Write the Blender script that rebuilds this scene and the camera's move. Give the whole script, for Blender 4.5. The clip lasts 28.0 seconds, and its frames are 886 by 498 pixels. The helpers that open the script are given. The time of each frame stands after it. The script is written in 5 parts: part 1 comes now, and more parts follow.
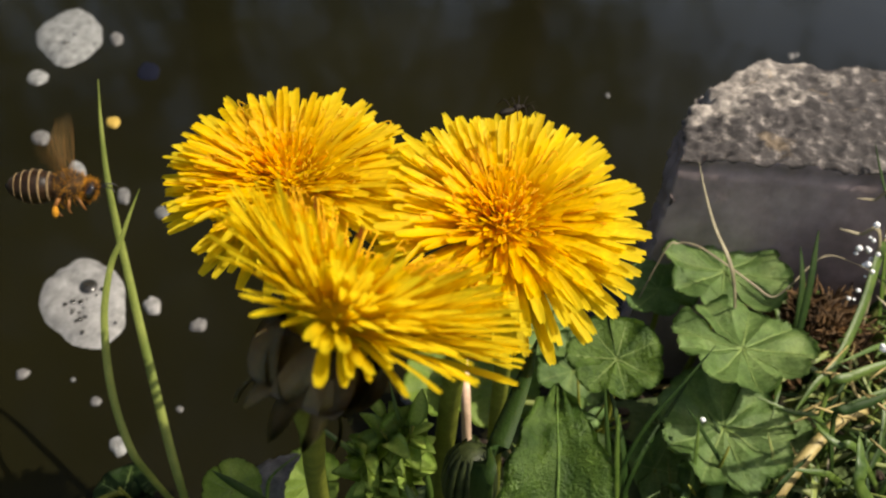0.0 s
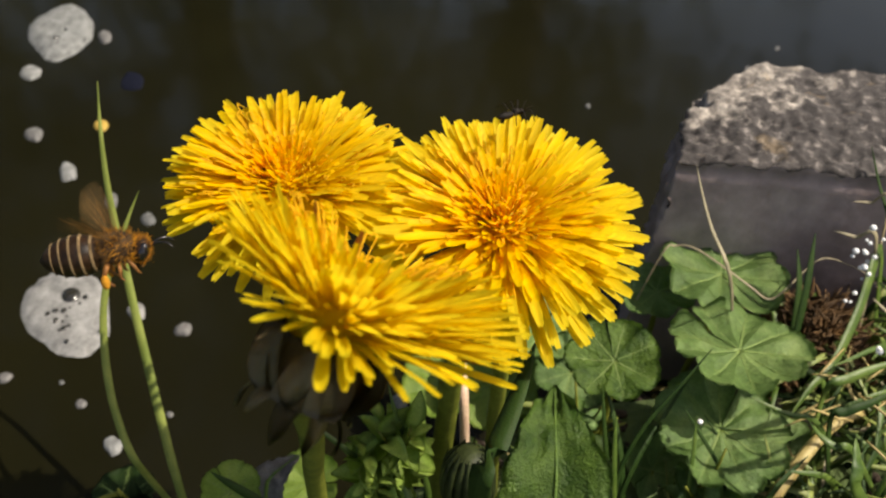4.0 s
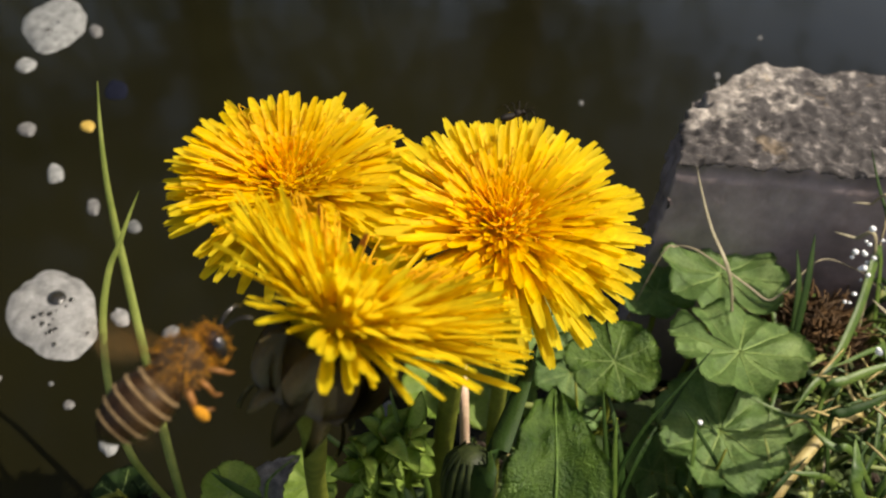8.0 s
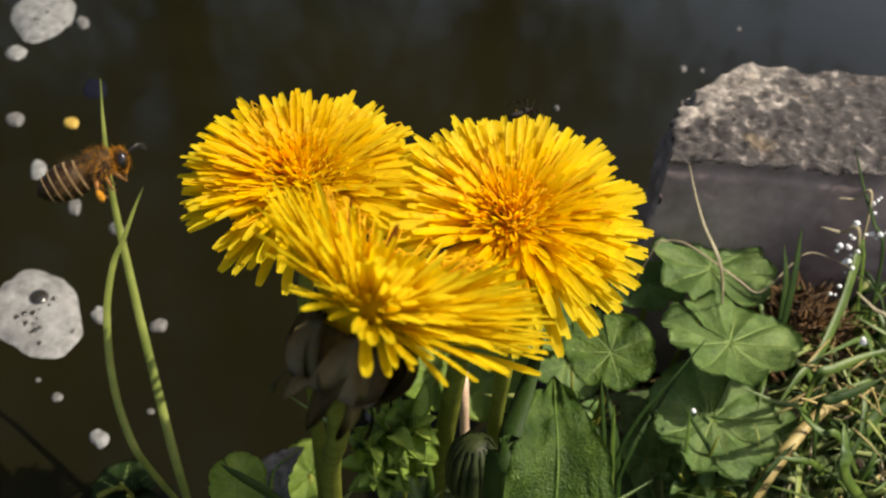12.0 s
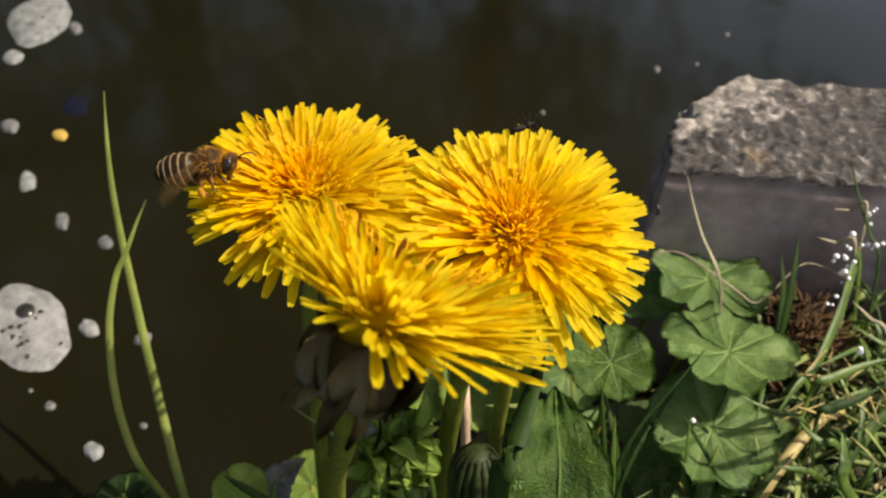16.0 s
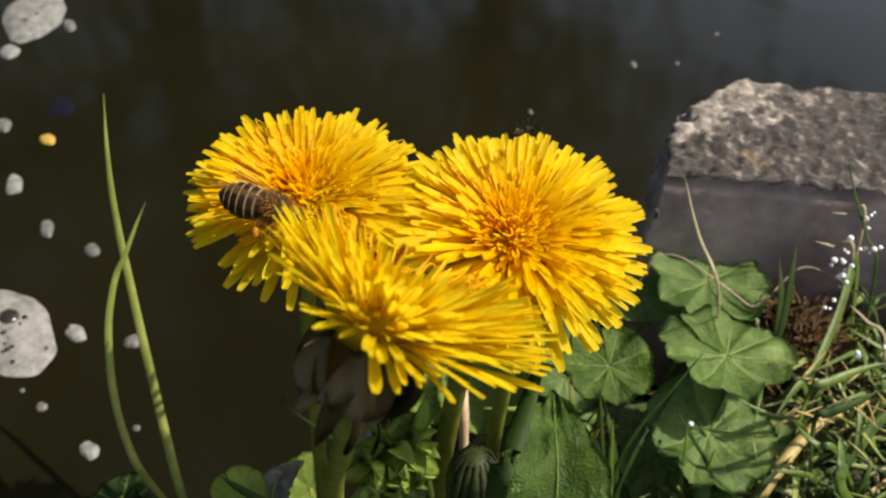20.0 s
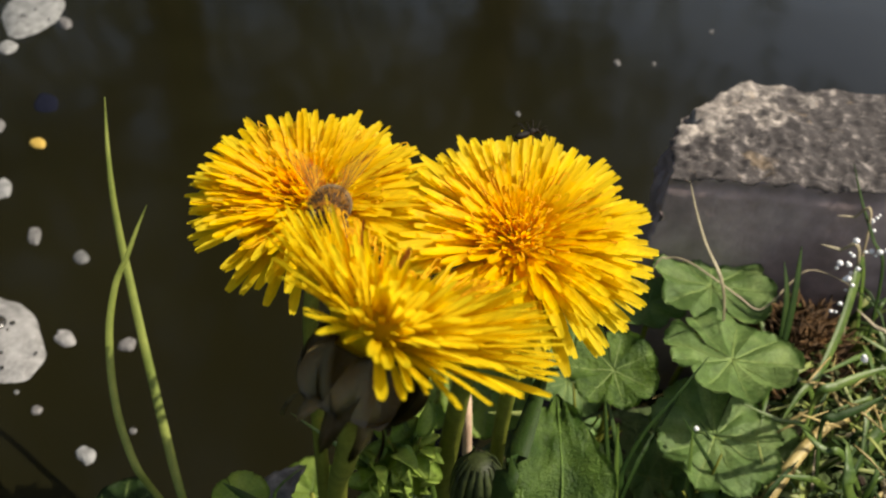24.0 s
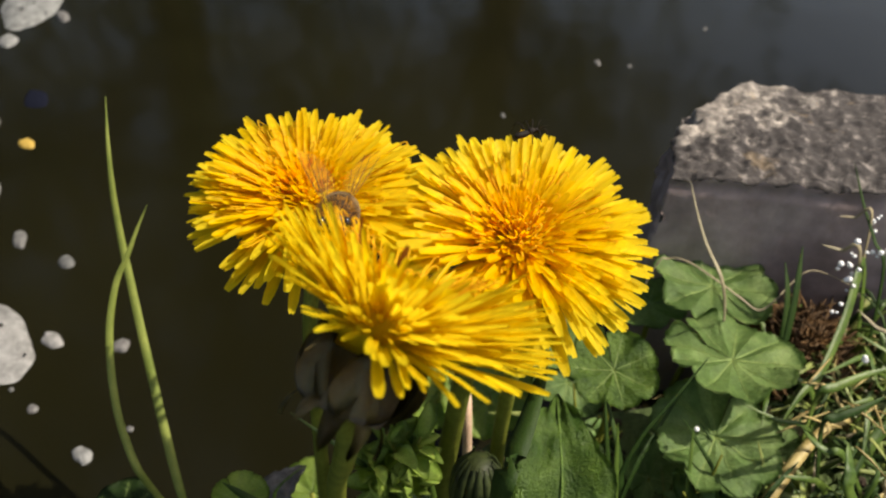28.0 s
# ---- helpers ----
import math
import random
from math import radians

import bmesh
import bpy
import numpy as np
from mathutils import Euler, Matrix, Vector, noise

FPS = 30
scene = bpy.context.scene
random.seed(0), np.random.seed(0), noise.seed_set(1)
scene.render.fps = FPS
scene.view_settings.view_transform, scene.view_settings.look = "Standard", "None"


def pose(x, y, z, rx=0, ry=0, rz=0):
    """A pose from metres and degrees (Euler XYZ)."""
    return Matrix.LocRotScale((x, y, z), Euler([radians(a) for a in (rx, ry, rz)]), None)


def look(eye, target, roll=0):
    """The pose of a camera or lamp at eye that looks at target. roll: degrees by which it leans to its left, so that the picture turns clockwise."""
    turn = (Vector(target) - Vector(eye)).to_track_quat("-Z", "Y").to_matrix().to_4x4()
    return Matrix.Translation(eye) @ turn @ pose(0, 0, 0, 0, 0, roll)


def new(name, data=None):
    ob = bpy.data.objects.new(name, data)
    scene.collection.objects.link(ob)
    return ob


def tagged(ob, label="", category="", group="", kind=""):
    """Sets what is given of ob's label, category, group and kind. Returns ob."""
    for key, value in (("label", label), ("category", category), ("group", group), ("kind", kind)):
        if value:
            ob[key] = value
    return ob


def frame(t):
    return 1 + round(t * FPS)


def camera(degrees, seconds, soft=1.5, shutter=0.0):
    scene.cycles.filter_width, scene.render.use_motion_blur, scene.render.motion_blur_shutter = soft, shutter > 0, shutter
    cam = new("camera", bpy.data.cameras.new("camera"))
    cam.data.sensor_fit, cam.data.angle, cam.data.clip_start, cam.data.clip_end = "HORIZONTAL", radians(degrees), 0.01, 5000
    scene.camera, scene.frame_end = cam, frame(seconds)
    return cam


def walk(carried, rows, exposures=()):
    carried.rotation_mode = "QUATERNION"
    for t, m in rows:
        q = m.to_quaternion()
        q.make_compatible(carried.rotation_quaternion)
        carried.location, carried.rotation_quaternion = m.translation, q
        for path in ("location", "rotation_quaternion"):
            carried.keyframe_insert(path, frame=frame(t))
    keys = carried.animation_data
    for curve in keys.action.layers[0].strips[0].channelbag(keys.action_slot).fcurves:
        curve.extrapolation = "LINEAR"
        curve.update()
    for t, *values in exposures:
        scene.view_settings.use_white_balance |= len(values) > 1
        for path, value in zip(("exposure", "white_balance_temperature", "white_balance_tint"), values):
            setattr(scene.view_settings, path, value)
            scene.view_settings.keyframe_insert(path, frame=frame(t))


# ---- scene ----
cam = camera(60, 28.0, soft=2.05, shutter=0.5)
PATH = [
    (0, (-0.01126, 0.00664, 0.19029), (0.00346, 0.15255, 0.0543), -0.151),
    (0.5, (-0.01129, 0.00654, 0.19036), (0.00352, 0.15248, 0.05441), -0.151),
    (1, (-0.01123, 0.00652, 0.19057), (0.00344, 0.15241, 0.05456), -0.158),
    (1.5, (-0.01129, 0.00668, 0.19067), (0.00349, 0.15248, 0.05457), -0.089),
    (2, (-0.01132, 0.00662, 0.19068), (0.0035, 0.15256, 0.05474), -0.108),
    (2.5, (-0.01148, 0.00675, 0.19098), (0.00355, 0.15252, 0.05487), -0.001),
    (3, (-0.01145, 0.00667, 0.19102), (0.00367, 0.15252, 0.05501), -0.003),
    (3.5, (-0.01143, 0.00654, 0.19089), (0.0038, 0.15249, 0.05499), 0.040),
    (5.5, (-0.01156, 0.00667, 0.19123), (0.00394, 0.15247, 0.05521), 0.201),
    (6, (-0.01182, 0.00676, 0.19116), (0.00383, 0.15261, 0.05521), 0.221),
    (6.5, (-0.01195, 0.00697, 0.19111), (0.00378, 0.1528, 0.05515), 0.239),
    (7, (-0.01193, 0.0068, 0.19124), (0.00365, 0.15264, 0.05527), 0.239),
    (7.5, (-0.01207, 0.00685, 0.19118), (0.00364, 0.15266, 0.05519), 0.213),
    (8, (-0.01198, 0.00681, 0.19115), (0.00391, 0.15256, 0.05511), 0.311),
    (8.5, (-0.01194, 0.00668, 0.19132), (0.00396, 0.15233, 0.05518), 0.302),
    (9, (-0.01223, 0.00654, 0.19162), (0.00415, 0.15202, 0.05535), 0.481),
    (9.5, (-0.0127, 0.00611, 0.19224), (0.00406, 0.1515, 0.05593), 0.562),
    (10, (-0.01396, 0.00543, 0.19288), (0.00386, 0.15053, 0.0564), 0.819),
    (10.5, (-0.0152, 0.00496, 0.19298), (0.00398, 0.1497, 0.0563), 1.140),
    (11, (-0.01623, 0.0048, 0.19273), (0.00426, 0.14915, 0.05582), 1.454),
    (11.5, (-0.0168, 0.0045, 0.19285), (0.00403, 0.14887, 0.05602), 1.463),
    (12, (-0.01725, 0.00423, 0.19314), (0.00418, 0.14889, 0.05671), 1.654),
    (12.5, (-0.01785, 0.00391, 0.19312), (0.00408, 0.14909, 0.05732), 1.725),
    (14.5, (-0.01852, 0.00337, 0.19382), (0.00412, 0.14931, 0.05896), 1.813),
    (15, (-0.0187, 0.00353, 0.19413), (0.00417, 0.14935, 0.05917), 1.916),
    (15.5, (-0.01864, 0.0035, 0.19426), (0.0041, 0.14958, 0.05957), 1.866),
    (16, (-0.01863, 0.00361, 0.19427), (0.00416, 0.14986, 0.05977), 1.853),
    (16.5, (-0.01856, 0.00373, 0.19448), (0.00433, 0.14997, 0.05998), 1.888),
    (17, (-0.01857, 0.0037, 0.19442), (0.00434, 0.15009, 0.0601), 1.913),
    (17.5, (-0.01864, 0.00368, 0.19486), (0.00421, 0.14989, 0.06032), 2.021),
    (18, (-0.01863, 0.00352, 0.19504), (0.0043, 0.14972, 0.06051), 2.054),
    (18.5, (-0.01864, 0.00367, 0.19475), (0.00446, 0.14999, 0.06037), 2.010),
    (19, (-0.01861, 0.00382, 0.19453), (0.00459, 0.15028, 0.06032), 1.975),
    (19.5, (-0.01863, 0.00388, 0.19448), (0.00466, 0.15036, 0.06032), 2.026),
    (20, (-0.0186, 0.00367, 0.19486), (0.00448, 0.15007, 0.06056), 2.049),
    (20.5, (-0.01849, 0.00378, 0.19491), (0.00448, 0.15012, 0.06053), 2.051),
    (21, (-0.01859, 0.00367, 0.19484), (0.00446, 0.1502, 0.06069), 1.980),
    (21.5, (-0.01864, 0.00404, 0.19454), (0.00465, 0.15056, 0.06042), 1.995),
    (23.5, (-0.01896, 0.00454, 0.19413), (0.004, 0.15141, 0.06033), 1.938),
    (24, (-0.01894, 0.0047, 0.1941), (0.00395, 0.15161, 0.06033), 1.942),
    (24.5, (-0.01883, 0.0046, 0.19428), (0.00375, 0.15158, 0.06054), 1.827),
    (25, (-0.0189, 0.0044, 0.19382), (0.00377, 0.15171, 0.06047), 1.829),
    (25.5, (-0.01877, 0.00448, 0.19372), (0.00368, 0.15176, 0.06029), 1.862),
    (26, (-0.01878, 0.00453, 0.19417), (0.00357, 0.15157, 0.06046), 1.881),
    (26.5, (-0.01872, 0.00435, 0.19398), (0.00373, 0.15162, 0.06053), 1.847),
    (27, (-0.01853, 0.00441, 0.19388), (0.00379, 0.15171, 0.06044), 1.770),
    (27.5, (-0.01861, 0.00459, 0.19405), (0.00379, 0.15169, 0.06041), 1.861),
    (28, (-0.01858, 0.00445, 0.1938), (0.00385, 0.1517, 0.06033), 1.869),
]
walk(cam, [(t, look(eye, target, roll)) for t, eye, target, roll in PATH])
DOF = cam.data.dof
DOF.use_dof, DOF.focus_distance, DOF.aperture_fstop = True, 0.118, 36.0

# ---- world and sun ----
SUN_EL, SUN_AZ = radians(53), radians(97)          # azimuth from +y towards +x
world = bpy.data.worlds.new("sky")
scene.world = world
world.use_nodes = True
wt = world.node_tree
sky = wt.nodes.new("ShaderNodeTexSky")
sky.sky_type, sky.sun_disc, sky.sun_elevation, sky.sun_rotation = "NISHITA", False, SUN_EL, SUN_AZ
sky.dust_density, sky.air_density = 4.0, 1.0
wt.nodes["Background"].inputs["Strength"].default_value = 0.125
wt.links.new(sky.outputs[0], wt.nodes["Background"].inputs["Color"])
sun = new("sun", bpy.data.lights.new("sun", "SUN"))
sun.data.energy, sun.data.angle, sun.data.color = 4.8, radians(0.55), (1.0, 0.95, 0.86)
SUN_WAY = Vector((math.cos(SUN_EL) * math.sin(SUN_AZ), math.cos(SUN_EL) * math.cos(SUN_AZ), math.sin(SUN_EL)))
sun.matrix_world = look(SUN_WAY * 3, (0, 0, 0))
scene.view_settings.exposure = 0.43
scene.view_settings.use_white_balance = True
scene.view_settings.white_balance_temperature, scene.view_settings.white_balance_tint = 7000, 10


# ---- materials ----
def nodes_of(name):
    m = bpy.data.materials.new(name)
    m.use_nodes = True
    return m, m.node_tree, m.node_tree.nodes["Principled BSDF"]


def ramp_of(nt, source, stops):
    r = nt.nodes.new("ShaderNodeValToRGB")
    el = r.color_ramp.elements
    while len(el) < len(stops):
        el.new(0.5)
    for e, (at, c) in zip(el, stops):
        e.position, e.color = at, (*c, 1)
    nt.links.new(source, r.inputs[0])
    return r.outputs[0]


def noise_of(nt, scale, detail=4, coord="Object", rough=0.55):
    tc = nt.nodes.new("ShaderNodeTexCoord")
    n = nt.nodes.new("ShaderNodeTexNoise")
    n.inputs["Scale"].default_value, n.inputs["Detail"].default_value = scale, detail
    n.inputs["Roughness"].default_value = rough
    nt.links.new(tc.outputs[coord], n.inputs["Vector"])
    return n.outputs["Fac"]


def mix_of(nt, a, b, fac, mode="MIX"):
    m = nt.nodes.new("ShaderNodeMix")
    m.data_type, m.blend_type = "RGBA", mode
    if isinstance(fac, float):
        m.inputs[0].default_value = fac
    else:
        nt.links.new(fac, m.inputs[0])
    nt.links.new(a, m.inputs[6])
    nt.links.new(b, m.inputs[7])
    return m.outputs[2]


def bump_of(nt, bsdf, height, strength=0.4, distance=0.0004):
    b = nt.nodes.new("ShaderNodeBump")
    b.inputs["Strength"].default_value, b.inputs["Distance"].default_value = strength, distance
    nt.links.new(height, b.inputs["Height"])
    nt.links.new(b.outputs[0], bsdf.inputs["Normal"])


def surface(name, dark, light, scale=300, rough=0.6, fine=2500, bump=0.4, depth=0.0003, through_light=0.0, spec=0.4, stretch=None, mid=None, coat=0.0):
    """A grained surface between two colours; through_light lets thin leaves and petals shine."""
    m, nt, b = nodes_of(name)
    big = noise_of(nt, scale)
    stops = [(0.3, dark), (0.7, light)] if mid is None else [(0.28, dark), (0.5, mid), (0.72, light)]
    col = ramp_of(nt, big, stops)
    small = noise_of(nt, fine, 3)
    shade = ramp_of(nt, small, [(0.25, (0.72, 0.72, 0.72)), (0.75, (1.12, 1.12, 1.12))])
    col = mix_of(nt, col, shade, 1.0, "MULTIPLY")
    info = nt.nodes.new("ShaderNodeObjectInfo")
    vary = ramp_of(nt, info.outputs["Random"], [(0.0, (0.86, 0.88, 0.86)), (1.0, (1.1, 1.06, 1.02))])
    col = mix_of(nt, col, vary, 1.0, "MULTIPLY")
    nt.links.new(col, b.inputs["Base Color"])
    b.inputs["Roughness"].default_value = rough
    b.inputs["Specular IOR Level"].default_value = spec
    b.inputs["Coat Weight"].default_value = coat
    bump_of(nt, b, small, bump, depth)
    if through_light:
        tr = nt.nodes.new("ShaderNodeBsdfTranslucent")
        nt.links.new(col, tr.inputs["Color"])
        mx = nt.nodes.new("ShaderNodeMixShader")
        mx.inputs[0].default_value = through_light
        nt.links.new(b.outputs[0], mx.inputs[1])
        nt.links.new(tr.outputs[0], mx.inputs[2])
        nt.links.new(mx.outputs[0], nt.nodes["Material Output"].inputs["Surface"])
    return m


def petal_surface(name, root, tip, glow=0.62):
    """Petal: deeper colour at the root, streaked along its length."""
    m, nt, b = nodes_of(name)
    tc = nt.nodes.new("ShaderNodeTexCoord")
    sep = nt.nodes.new("ShaderNodeSeparateXYZ")
    nt.links.new(tc.outputs["Generated"], sep.inputs[0])
    col = ramp_of(nt, sep.outputs[0], [(0.1, root), (0.75, tip)])
    mp = nt.nodes.new("ShaderNodeMapping")
    mp.inputs["Scale"].default_value = (1.0, 14.0, 1.0)
    nt.links.new(tc.outputs["Generated"], mp.inputs[0])
    n = nt.nodes.new("ShaderNodeTexNoise")
    n.inputs["Scale"].default_value = 3.0
    nt.links.new(mp.outputs[0], n.inputs["Vector"])
    col = mix_of(nt, col, ramp_of(nt, n.outputs["Fac"], [(0.3, (0.86, 0.8, 0.8)), (0.7, (1.06, 1.06, 1.0))]), 1.0, "MULTIPLY")
    info = nt.nodes.new("ShaderNodeObjectInfo")
    col = mix_of(nt, col, ramp_of(nt, info.outputs["Random"], [(0.0, (0.94, 0.89, 0.8)), (1.0, (1.03, 1.04, 1.1))]), 1.0, "MULTIPLY")
    nt.links.new(col, b.inputs["Base Color"])
    b.inputs["Roughness"].default_value = 0.5
    b.inputs["Specular IOR Level"].default_value = 0.14
    bump_of(nt, b, n.outputs["Fac"], 0.5, 0.0002)
    tr = nt.nodes.new("ShaderNodeBsdfTranslucent")
    nt.links.new(col, tr.inputs["Color"])
    mx = nt.nodes.new("ShaderNodeMixShader")
    mx.inputs[0].default_value = glow
    nt.links.new(b.outputs[0], mx.inputs[1])
    nt.links.new(tr.outputs[0], mx.inputs[2])
    nt.links.new(mx.outputs[0], nt.nodes["Material Output"].inputs["Surface"])
    return m


M_PETAL = petal_surface("petal_yellow", (0.86, 0.625, 0.004), (0.86, 0.70, 0.024))
M_PETAL_MID = petal_surface("petal_golden", (0.88, 0.60, 0.004), (0.87, 0.66, 0.012), 0.64)
M_PETAL_IN = petal_surface("petal_orange", (0.93, 0.575, 0.003), (0.91, 0.615, 0.006), 0.70)
M_PETAL_DRY = petal_surface("petal_withered", (0.80, 0.45, 0.02), (0.32, 0.13, 0.02))
M_STIGMA = surface("stigma_orange", (0.90, 0.52, 0.003), (0.96, 0.66, 0.004), rough=0.6, through_light=0.5)
M_BRACT = surface("bract_brown_green", (0.048, 0.038, 0.012), (0.185, 0.145, 0.050), scale=220, rough=0.27, mid=(0.098, 0.076, 0.026), spec=0.45, coat=0.10)
M_STEM = surface("stem_green", (0.125, 0.145, 0.018), (0.24, 0.26, 0.040), scale=250, rough=0.5, through_light=0.28, spec=0.25)
M_STEM_PALE = surface("stem_pale_pink", (0.42, 0.28, 0.20), (0.55, 0.42, 0.30), scale=250, rough=0.5)
M_LEAF = surface("leaf_green", (0.105, 0.190, 0.050), (0.33, 0.45, 0.17), scale=130, fine=1500, rough=0.50, bump=0.6, depth=0.0006, through_light=0.30, mid=(0.20, 0.32, 0.10))
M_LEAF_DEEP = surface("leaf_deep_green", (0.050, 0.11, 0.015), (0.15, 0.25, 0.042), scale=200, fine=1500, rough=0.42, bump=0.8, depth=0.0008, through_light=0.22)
M_LEAF_LIGHT = surface("leaf_light_green", (0.22, 0.35, 0.05), (0.42, 0.54, 0.13), scale=200, rough=0.5, through_light=0.4)
# leaf green with shade put into the colour, for the plants at the water
M_LEAF_SHADED = surface("leaf_shaded", (0.010, 0.026, 0.005), (0.028, 0.055, 0.012), scale=200, rough=0.6, spec=0.2)
M_VEIN = surface("leaf_vein", (0.22, 0.33, 0.09), (0.33, 0.44, 0.14), scale=300, rough=0.5, through_light=0.2)
M_GRASS = surface("grass_green", (0.05, 0.10, 0.015), (0.13, 0.20, 0.035), scale=120, rough=0.42, through_light=0.25, spec=0.5)
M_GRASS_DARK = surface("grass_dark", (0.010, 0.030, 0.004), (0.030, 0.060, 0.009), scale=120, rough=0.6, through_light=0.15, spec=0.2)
M_STALK = surface("stalk_green", (0.14, 0.185, 0.035), (0.27, 0.31, 0.075), scale=120, rough=0.5, through_light=0.2, spec=0.25)
M_GRASS_PALE = surface("grass_pale", (0.16, 0.22, 0.05), (0.30, 0.33, 0.10), scale=120, rough=0.42, through_light=0.2)
M_STRAW = surface("straw", (0.26, 0.19, 0.06), (0.46, 0.37, 0.15), scale=180, rough=0.55, spec=0.4)
M_STRAW_GREY = surface("straw_grey", (0.16, 0.135, 0.08), (0.31, 0.265, 0.165), scale=180, rough=0.6)
M_SOIL = surface("soil", (0.020, 0.013, 0.008), (0.085, 0.050, 0.030), scale=90, fine=700, rough=0.9, bump=1.0, depth=0.002, mid=(0.045, 0.028, 0.017))
M_MOSS = surface("moss", (0.035, 0.020, 0.008), (0.15, 0.075, 0.02), scale=300, rough=0.8)


def offset_of(nt, value, amount):
    n = nt.nodes.new("ShaderNodeMath")
    n.inputs[1].default_value = amount
    nt.links.new(value, n.inputs[0])
    return n.outputs[0]


def crust_surface():
    """Weathered stone: pale crust broken by dark grey patches, with buff spots and fine pits."""
    m, nt, b = nodes_of("stone_crust")
    speck = noise_of(nt, 300, 6, rough=0.64)
    pale = ramp_of(nt, speck, [(0.32, (0.060, 0.052, 0.046)), (0.48, (0.148, 0.129, 0.112)), (0.68, (0.40, 0.358, 0.308))])
    deep = ramp_of(nt, speck, [(0.38, (0.015, 0.012, 0.011)), (0.56, (0.046, 0.039, 0.036)), (0.71, (0.22, 0.195, 0.175))])
    tc = nt.nodes.new("ShaderNodeTexCoord")
    sep = nt.nodes.new("ShaderNodeSeparateXYZ")
    nt.links.new(tc.outputs["Object"], sep.inputs[0])
    worn = nt.nodes.new("ShaderNodeMath")
    worn.operation = "MULTIPLY_ADD"
    worn.inputs[1].default_value = -1.5
    nt.links.new(sep.outputs[1], worn.inputs[0])
    nt.links.new(sep.outputs[0], worn.inputs[2])
    grime = ramp_of(nt, offset_of(nt, worn.outputs[0], 0.1), [(0.055, (0.22, 0.22, 0.22)), (0.115, (0.64, 0.64, 0.64))])
    where = ramp_of(nt, mix_of(nt, noise_of(nt, 70, 5, rough=0.7), grime, 0.34), [(0.425, (0, 0, 0)), (0.475, (1, 1, 1))])
    col = mix_of(nt, pale, deep, where)
    buff = ramp_of(nt, noise_of(nt, 105, 3), [(0.65, (0, 0, 0)), (0.73, (0.5, 0.5, 0.5))])
    col = mix_of(nt, col, ramp_of(nt, speck, [(0.3, (0.09, 0.062, 0.034)), (0.7, (0.27, 0.195, 0.11))]), buff)
    nt.links.new(col, b.inputs["Base Color"])
    b.inputs["Roughness"].default_value = 0.88
    bump_of(nt, b, speck, 0.8, 0.0008)
    return m


M_STONE_TOP = crust_surface()
M_STONE_FACE = surface("stone_face", (0.13, 0.100, 0.099), (0.38, 0.31, 0.312), scale=38, fine=210, rough=0.52, bump=0.35, depth=0.0010, mid=(0.24, 0.19, 0.193), spec=0.5)
M_FOAM = surface("foam_white", (0.13, 0.129, 0.127), (0.34, 0.337, 0.332), scale=260, fine=1600, rough=0.5, bump=0.7, depth=0.0006, through_light=0.15)
M_FOAM_THIN = surface("foam_thin", (0.075, 0.074, 0.073), (0.19, 0.188, 0.185), scale=400, fine=1800, rough=0.6, bump=0.7, depth=0.0004, through_light=0.2)
M_LEAF_DRIED = surface("leaf_dried_grey", (0.09, 0.09, 0.095), (0.27, 0.27, 0.28), scale=260, rough=0.7)
M_BUBBLE = surface("bubble_dark", (0.012, 0.011, 0.008), (0.025, 0.022, 0.016), rough=0.22, bump=0.0, spec=0.8)
M_CHAFF = surface("chaff_yellow", (0.26, 0.17, 0.025), (0.40, 0.28, 0.06), rough=0.7)
M_SUNKEN = surface("sunken_leaf", (0.004, 0.005, 0.010), (0.009, 0.010, 0.02), rough=0.8, spec=0.05)
M_CHITIN = surface("chitin_brown", (0.008, 0.004, 0.002), (0.030, 0.014, 0.005), scale=900, rough=0.42, bump=0.2, depth=0.0001, spec=0.2)
M_BAND = surface("band_hair_cream", (0.12, 0.075, 0.032), (0.24, 0.165, 0.08), scale=1500, fine=9000, rough=0.85, bump=0.9, depth=0.0002)
M_FUR = surface("fur_tan", (0.030, 0.015, 0.005), (0.115, 0.055, 0.013), scale=900, fine=8000, rough=0.85, bump=0.9, depth=0.0002)
M_POLLEN = surface("pollen_orange", (0.36, 0.14, 0.004), (0.68, 0.30, 0.010), scale=1500, fine=9000, rough=0.85, bump=0.9, depth=0.0002)
M_MIDGE = surface("insect_black", (0.006, 0.005, 0.004), (0.02, 0.015, 0.012), scale=900, rough=0.6, spec=0.1)
M_EYE = surface("eye_black", (0.004, 0.003, 0.003), (0.012, 0.009, 0.008), rough=0.12, bump=0.0, spec=0.7)


def wing_surface():
    m, nt, b = nodes_of("wing_film")
    b.inputs["Base Color"].default_value = (0.40, 0.25, 0.10, 1)
    b.inputs["Roughness"].default_value = 0.6
    b.inputs["Specular IOR Level"].default_value = 0.04
    clear = nt.nodes.new("ShaderNodeBsdfTransparent")
    mx = nt.nodes.new("ShaderNodeMixShader")
    mx.inputs[0].default_value = 0.05
    nt.links.new(clear.outputs[0], mx.inputs[1])
    nt.links.new(b.outputs[0], mx.inputs[2])
    nt.links.new(mx.outputs[0], nt.nodes["Material Output"].inputs["Surface"])
    return m


M_WING = wing_surface()
M_WING_VEIN = surface("wing_vein", (0.09, 0.04, 0.008), (0.16, 0.08, 0.018), rough=0.6, spec=0.15)


